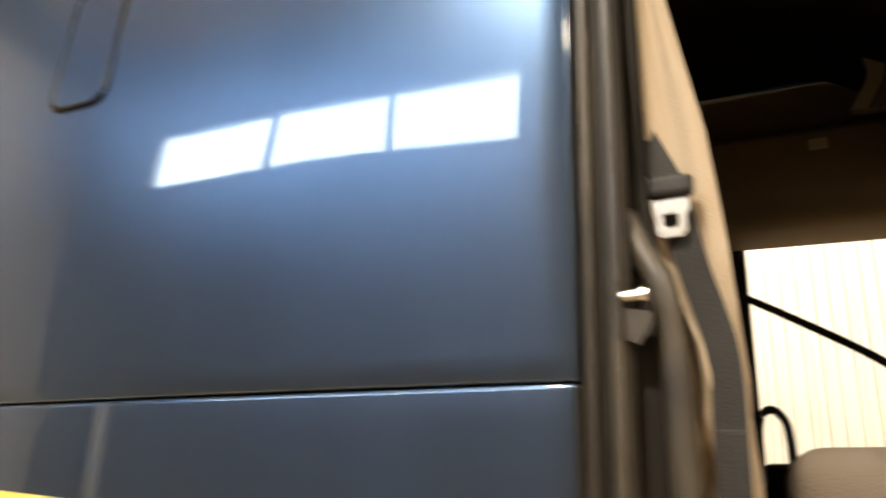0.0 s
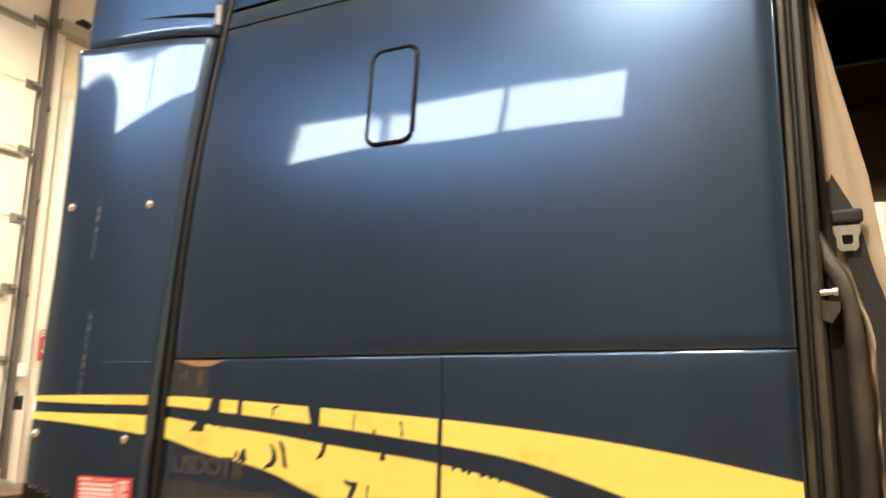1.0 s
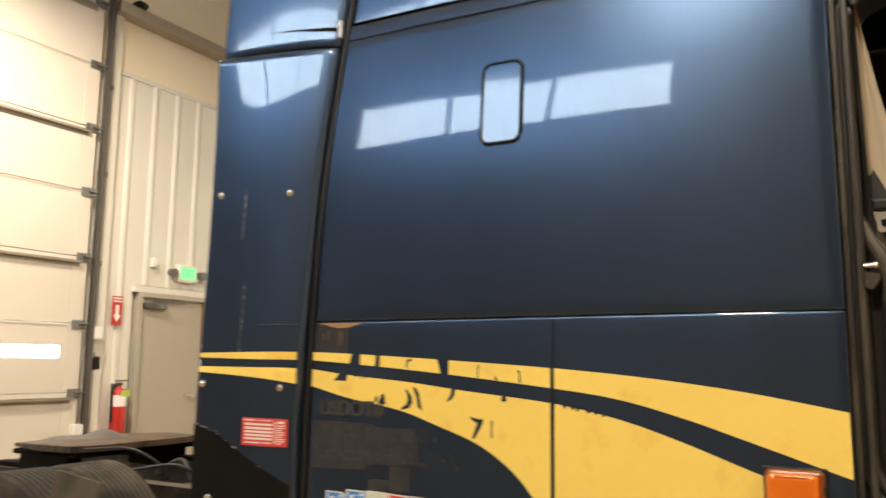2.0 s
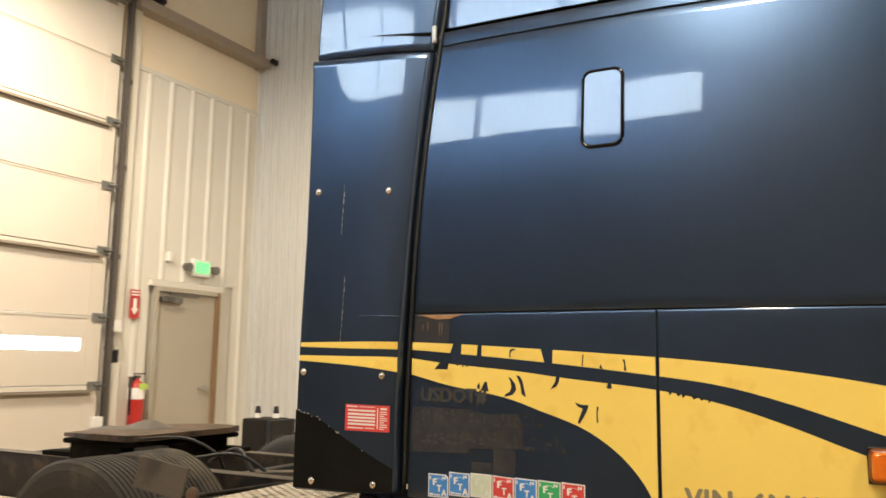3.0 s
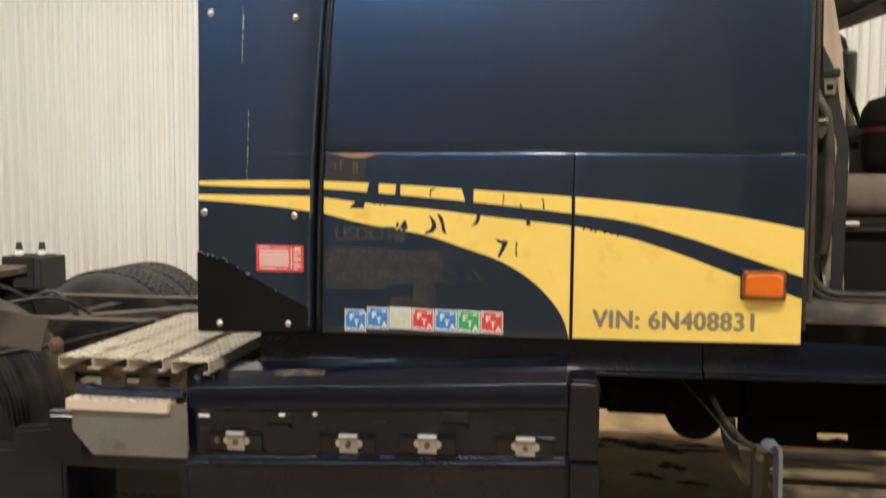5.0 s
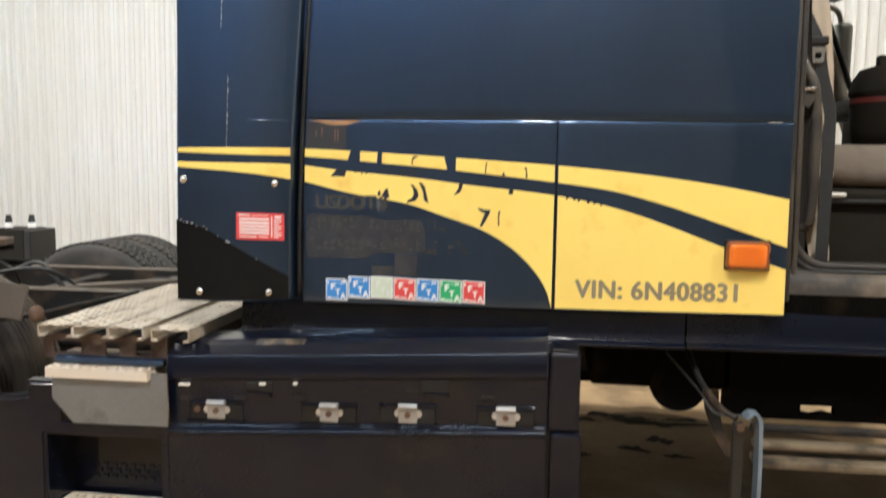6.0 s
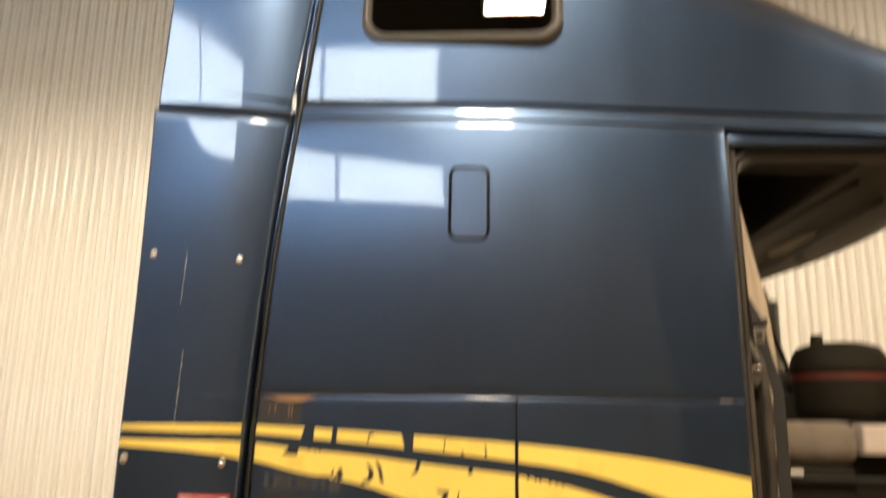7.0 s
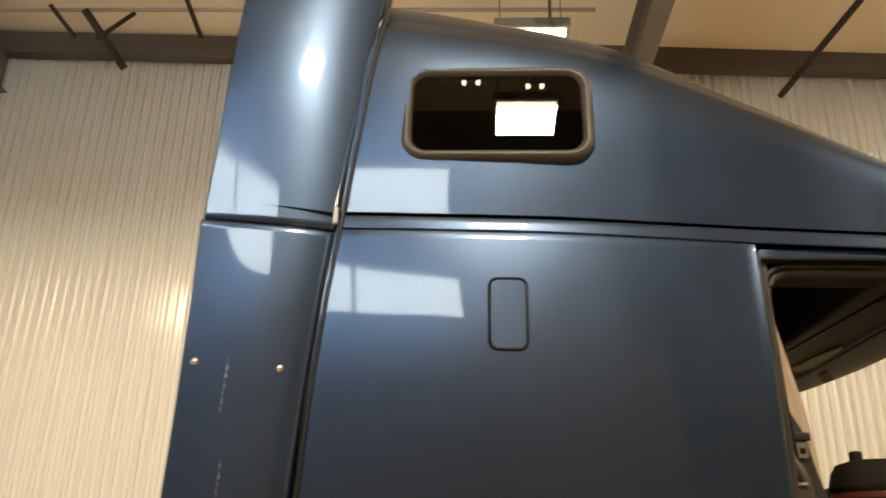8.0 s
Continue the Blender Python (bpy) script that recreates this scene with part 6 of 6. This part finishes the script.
for i in range(7):
    y = WALL_N - 0.305 * (i + 1)
    tall = not (3.40 < y + 0.15 < 4.45)
    z0 = 0.0 if tall else 2.26
    bm = liner(0.305, z0, LINER_TOP)
    bmesh.ops.transform(bm, matrix=Matrix.Translation((X - 0.005, y + 0.305, 0)) @ Matrix.Rotation(radians(-90), 4, "Z") @ Matrix.Diagonal((1, -1, 1, 1)), verts=bm.verts)
    bmesh.ops.recalc_face_normals(bm, faces=bm.faces)
    part("liner_sheet", bm, CREAM_W, wall_west)
part("liner_trim", boxed(X - 0.01, X + 0.012, 2.92, WALL_N, LINER_TOP, LINER_TOP + 0.05), CREAM_W, wall_west)
part("girt", boxed(X - 0.02, X + 0.16, 2.9, WALL_N, 5.02, 5.14, bevel=0.01), PURLIN, wall_west)
part("girt", boxed(X - 0.02, X + 0.10, 2.9, WALL_N, 6.2, 6.3, bevel=0.01), PURLIN, wall_west)
part("facing", boxed(X - 0.035, X - 0.012, -4.2, WALL_N, LINER_TOP + 0.05, 6.8), CEIL, wall_west)
part("corner_post", boxed(X - 0.01, X + 0.07, WALL_N - 0.10, WALL_N + 0.02, 5.00, 6.6, bevel=0.01), PURLIN, wall_west)
part("jamb_post", boxed(X - 0.02, X + 0.05, 2.93, 3.03, 0, 6.6, bevel=0.008), CREAM_W, wall_west)
# sectional overhead door
door = thing("overhead_door", (X, 0.9, 0), "white sectional overhead door with galvanised struts", "garage door", kind="structure")
JOINTS = [0.0, 0.53, 1.175, 1.82, 2.465, 3.11, 3.755, 4.40, 5.05]
for k, (a, b) in enumerate(zip(JOINTS, JOINTS[1:])):
    bm = bmesh.new()
    if k == 2:      # glazed section
        box(bm, X + 0.01, X + 0.055, -1.2, 2.78, a + 0.004, 1.497, bevel=0.004)
        box(bm, X + 0.01, X + 0.055, -1.2, 2.78, 1.612, b - 0.004, bevel=0.004)
        for y0, y1 in ((2.56, 2.78), (1.38, 1.46), (0.20, 0.28), (-1.2, -0.9)):
            box(bm, X + 0.01, X + 0.055, y0, y1, 1.497, 1.612)
    else:
        box(bm, X + 0.01, X + 0.055, -1.2, 2.78, a + 0.004, b - 0.004, bevel=0.004)
    sec = part("door_section", bm, DOORWHITE, door)
    # strut with lips along the top of the section
    bm = bmesh.new()
    box(bm, X + 0.055, X + 0.10, -1.2, 2.70, b - 0.050, b - 0.044)
    box(bm, X + 0.055, X + 0.060, -1.2, 2.70, b - 0.10, b - 0.044)
    box(bm, X + 0.096, X + 0.100, -1.2, 2.70, b - 0.065, b - 0.044)
    if k % 2 == 1:
        part("strut", bm, PURLIN, sec)
    else:
        bm.free()
        part("joint_lip", boxed(X + 0.055, X + 0.062, -1.2, 2.76, b - 0.02, b - 0.006), DOORWHITE, sec)
    part("end_stile", boxed(X + 0.055, X + 0.059, 2.62, 2.775, a + 0.01, b - 0.01), DOORWHITE, sec)
    hb = part("hinge", boxed(X + 0.06, X + 0.075, 2.66, 2.80, b - 0.05, b + 0.035, bevel=0.004), GALV, sec, "galvanised roller hinge")
    part("roller", rod((X + 0.085, 2.72, b), (X + 0.085, 2.87, b), 0.012, seg=10), GALV, hb)
part("glass_strip", boxed(X + 0.028, X + 0.032, -0.9, 2.56, 1.497, 1.612), CLEAR, door).visible_shadow = False
tagged(part("backdrop", boxed(X - 0.030, X - 0.020, -1.0, 2.7, 1.40, 1.70), SKYGLOW), "bright daylight behind the door glazing", "sky", kind="structure")
track = thing("door_track", (X, 2.88, 0), "dark vertical steel track of the overhead door", "track", kind="structure")
bm = bmesh.new()
box(bm, X + 0.05, X + 0.13, 2.83, 2.838, 0.02, 6.0)
box(bm, X + 0.05, X + 0.058, 2.838, 2.90, 0.02, 6.0)
box(bm, X + 0.122, X + 0.13, 2.838, 2.86, 0.02, 6.0)
part("track_rail", bm, STEEL, track)
for z in (0.6, 1.5, 2.4, 3.3, 4.2, 5.1):
    part("track_bracket", boxed(X + 0.0, X + 0.06, 2.86, 2.94, z, z + 0.05), GALV, track)
part("cable", rod((X + 0.10, 2.80, 0.3), (X + 0.12, 2.82, 5.8), 0.004, seg=6), BLACK, track)
part("photo_eye", boxed(X + 0.06, X + 0.12, 2.86, 2.96, 1.68, 1.80, bevel=0.006), WHITE, track)
part("photo_eye", boxed(X + 0.06, X + 0.12, 2.72, 2.82, 0.78, 0.88, bevel=0.006), WHITE, track)
tagged(part("wall_switch", boxed(X, X + 0.05, 2.93, 3.01, 1.38, 1.52, bevel=0.006), BLACK), "small black control box on the wall", "switch")
cl = tagged(part("wall_camera", boxed(X + 0.05, X + 0.17, 3.10, 3.20, 5.14, 5.22, bevel=0.01), BLACK), "small dark camera on the wall girt", "camera")
part("lens", rod((X + 0.17, 3.15, 5.17), (X + 0.22, 3.15, 5.15), 0.025), BLACK, cl)
# exit door with frame, closer, lever
DY0, DY1, DT = 3.42, 4.36, 2.18
exit_door = tagged(part("door_1", boxed(X - 0.015, X + 0.01, DY0 + 0.05, DY1 - 0.05, 0.01, DT - 0.04, bevel=0.003), TANDOOR), "closed tan painted steel exit door", "door", kind="structure")
bm = bmesh.new()
box(bm, X - 0.03, X + 0.05, DY0, DY0 + 0.05, 0, DT)
box(bm, X - 0.03, X + 0.05, DY0 + 0.05, DY1 - 0.05, DT - 0.045, DT)
part("door_frame", bm, TANDOOR, exit_door)
part("door_jamb", boxed(X - 0.03, X + 0.05, DY1 - 0.05, DY1, 0, DT), RUSTJAMB, exit_door, "brown worn door jamb")
part("header_trim", boxed(X - 0.02, X + 0.045, DY0 - 0.06, DY1 + 0.06, DT, DT + 0.07, bevel=0.006), CREAM_W, exit_door)
part("door_closer", boxed(X + 0.01, X + 0.07, DY0 + 0.08, DY0 + 0.36, DT - 0.16, DT - 0.10, bevel=0.008), GALV, exit_door)
part("closer_arm", boxed(X + 0.03, X + 0.045, DY0 + 0.2, DY0 + 0.62, DT - 0.075, DT - 0.06), GALV, exit_door)
hd = part("door_handle", rod((X + 0.01, DY1 - 0.14, 1.11), (X + 0.03, DY1 - 0.14, 1.11), 0.035), CHROME, exit_door, "steel door lever")
part("lever", boxed(X + 0.03, X + 0.05, DY1 - 0.27, DY1 - 0.12, 1.10, 1.125, bevel=0.006), CHROME, hd)
# exit sign
sign = tagged(part("exit_sign", boxed(X, X + 0.06, 3.91, 4.18, 2.335, 2.525, bevel=0.008), WHITE), "lit green exit sign above the door", "sign")
part("sign_face", boxed(X + 0.06, X + 0.063, 3.935, 4.155, 2.36, 2.505), glow("exit_face", (0.35, 0.75, 0.45), 0.22), sign)
cu = bpy.data.curves.new("exit_letters", "FONT")
cu.body, cu.size, cu.extrude, cu.align_x = "EXIT", 0.135, 0.002, "CENTER"
tmp = bpy.data.objects.new("exit_letters", cu)
me = bpy.data.meshes.new_from_object(tmp)
bpy.data.objects.remove(tmp)
me.transform(Matrix.Translation((X + 0.0665, 4.045, 2.385)) @ Matrix.Rotation(radians(90), 4, "Z") @ Matrix.Rotation(radians(90), 4, "X") @ Matrix.Diagonal((0.68, 1, 1, 1)))
me.materials.clear()
me.materials.append(EXITGLOW)
lt = new("exit_letters", me)
lt.parent = sign
for y in (3.84, 4.25):
    tagged(part("emergency_light", rod((X + 0.005, y, 2.43), (X + 0.08, y, 2.42), 0.04, 0.05), GALV), "small emergency light beside the exit sign", "light", "emergency lights")
tagged(part("wall_box", boxed(X - 0.005, X + 0.045, 3.57, 3.63, 2.46, 2.56, bevel=0.006), WHITE), "small white box on the wall", "sensor")
# fire extinguisher and its arrow sign
fs = tagged(part("fire_sign", boxed(X + 0.03, X + 0.034, 3.115, 3.235, 1.83, 2.12), REDPAINT), "red fire extinguisher arrow sign", "sign")
bm = bmesh.new()
for a, b, c, d in ((3.155, 3.195, 1.93, 2.03), (3.125, 3.225, 2.06, 2.075), (3.125, 3.225, 2.09, 2.105)):
    box(bm, X + 0.034, X + 0.036, a, b, c, d)
bm.faces.new([bm.verts.new((X + 0.0355, a, b)) for a, b in ((3.13, 1.93), (3.175, 1.86), (3.22, 1.93))])
part("arrow", bm, WHITE, fs)
ext_ = thing("fire_extinguisher", (X + 0.10, 3.205, 0.72), "red fire extinguisher hanging on the wall", "extinguisher")
bm = bmesh.new()
prof = [(0.074, 0.72), (0.078, 0.73), (0.078, 1.13), (0.070, 1.17), (0.045, 1.20), (0.025, 1.21), (0.025, 1.235)]
rings = [[bm.verts.new((X + 0.10 + r * math.cos(a), 3.205 + r * math.sin(a), z)) for r, z in prof] for a in [2 * math.pi * i / 24 for i in range(24)]]
for i in range(24):
    a, b = rings[i], rings[(i + 1) % 24]
    for k in range(len(prof) - 1):
        bm.faces.new((a[k], b[k], b[k + 1], a[k + 1]))
bm.faces.new([r[0] for r in rings][::-1])
bm.faces.new([r[-1] for r in rings])
part("cylinder", bm, REDPAINT, ext_, smooth=True)
bm = bmesh.new()
cyl(bm, (X + 0.10, 3.205, 1.03), (X + 0.10, 3.205, 1.14), 0.0795, seg=24, cap=False)
part("label_band", bm, WHITE, ext_, "white label band", smooth=True)
part("valve", boxed(X + 0.07, X + 0.13, 3.180, 3.230, 1.235, 1.262, bevel=0.005), STEEL, ext_)
part("lever", boxed(X + 0.085, X + 0.115, 3.165, 3.295, 1.27, 1.285, bevel=0.004), STEEL, ext_)
part("tag", boxed(X + 0.175, X + 0.180, 3.175, 3.275, 1.125, 1.185, m=None), mat("lime_tag", (0.45, 0.60, 0.12), 0.6), ext_, "lime green tag")
bm = bmesh.new()
tube(bm, smooth_path([(X + 0.10, 3.185, 1.24), (X + 0.11, 3.125, 1.20), (X + 0.12, 3.110, 1.05), (X + 0.12, 3.115, 0.88)]), 0.012, 8)
part("hose", bm, BLACK, ext_, smooth=True)
part("wall_hook", boxed(X, X + 0.04, 3.185, 3.225, 1.10, 1.25), STEEL, ext_)
# small device near the corner of the north wall
tagged(part("wall_sensor", rod((-5.76, WALL_N + 0.03, 5.09), (-5.76, WALL_N - 0.06, 5.09), 0.035), BLACK), "small round black sensor on the wall", "sensor")

# ---- roof clutter: braces and pipes ----
BRACE = mat("dark_brace_steel", (0.020, 0.013, 0.010), 0.6, 0.1, 0, 0.3, 6, 60, 0.1)
for a, b, r in (((2.95, 4.84, 6.16), (3.42, 3.80, 6.60), 0.030), ((-4.02, 4.30, 6.20), (-4.32, 3.86, 6.62), 0.035), ((-4.35, 4.25, 6.55), (-4.05, 4.35, 6.95), 0.022), ((-4.50, 4.1, 6.45), (-4.75, 3.95, 6.75), 0.022), ((-3.2, 4.2, 6.5), (-3.35, 3.9, 6.9), 0.022)):
    tagged(part("roof_brace", rod(a, b, r * 1.15, seg=8), BRACE), "dark steel brace hanging from the roof", "brace", "roof braces", "structure")
tagged(part("conduit", rod((WALL_W, 4.05, 6.78), (0.9, 4.05, 6.70), 0.022, seg=8), PURLIN), "pale electrical conduit under the roof", "pipe", kind="structure")
tagged(part("conduit", rod((0.35, 3.2, 7.0), (0.35, 3.2, 5.9), 0.016, seg=8), STEEL), "thin dark drop pipe from the roof", "pipe", kind="structure")

# ---- things behind the truck ----
crate = thing("battery_crate", (-4.02, 3.0, 0.0), "black plastic crate standing behind the truck", "crate")
bm = boxed(-4.19, -3.92, 2.85, 3.15, 0.0, 0.935, bevel=0.012)
part("body", bm, TRIM_D, crate)
part("side_panel", boxed(-3.915, -3.86, 2.84, 3.16, 0.55, 0.93, bevel=0.01), BLACK, crate)
for x, y in ((-4.13, 2.98), (-3.98, 3.04)):
    b = thing("spray_bottle", (x, y, 0.937), "small dark bottle with a pale cap", "bottle", "bottles on the crate")
    part("bottle_body", rod((x, y, 0.937), (x, y, 0.975), 0.030, 0.028), WHITE, b)
    part("cap", rod((x, y, 0.975), (x, y, 1.035), 0.028, 0.018), BLACK, b)


# small twin lights under the roof, behind the camera
def twin_light(at):
    t = thing("twin_light", at, "small twin-headed white light under the roof", "light", "twin lights")
    part("stem", rod((at[0], at[1], at[2] + 0.03), (at[0], at[1], EAVE + 0.16 + (RIDGE - EAVE) * (1 - abs(at[1] - MID) / (WALL_N - MID))), 0.008, seg=8), STEEL, t)
    part("bar", boxed(at[0] - 0.10, at[0] + 0.10, at[1] - 0.02, at[1] + 0.02, at[2] + 0.01, at[2] + 0.04, bevel=0.005), GALV, t)
    for dx in (-0.07, 0.07):
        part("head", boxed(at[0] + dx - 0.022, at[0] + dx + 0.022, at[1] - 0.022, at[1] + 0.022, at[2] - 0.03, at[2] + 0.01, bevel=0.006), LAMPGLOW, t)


for p in ((-0.361, -3.65, 6.50), (0.280, -3.65, 6.45)):
    twin_light(p)
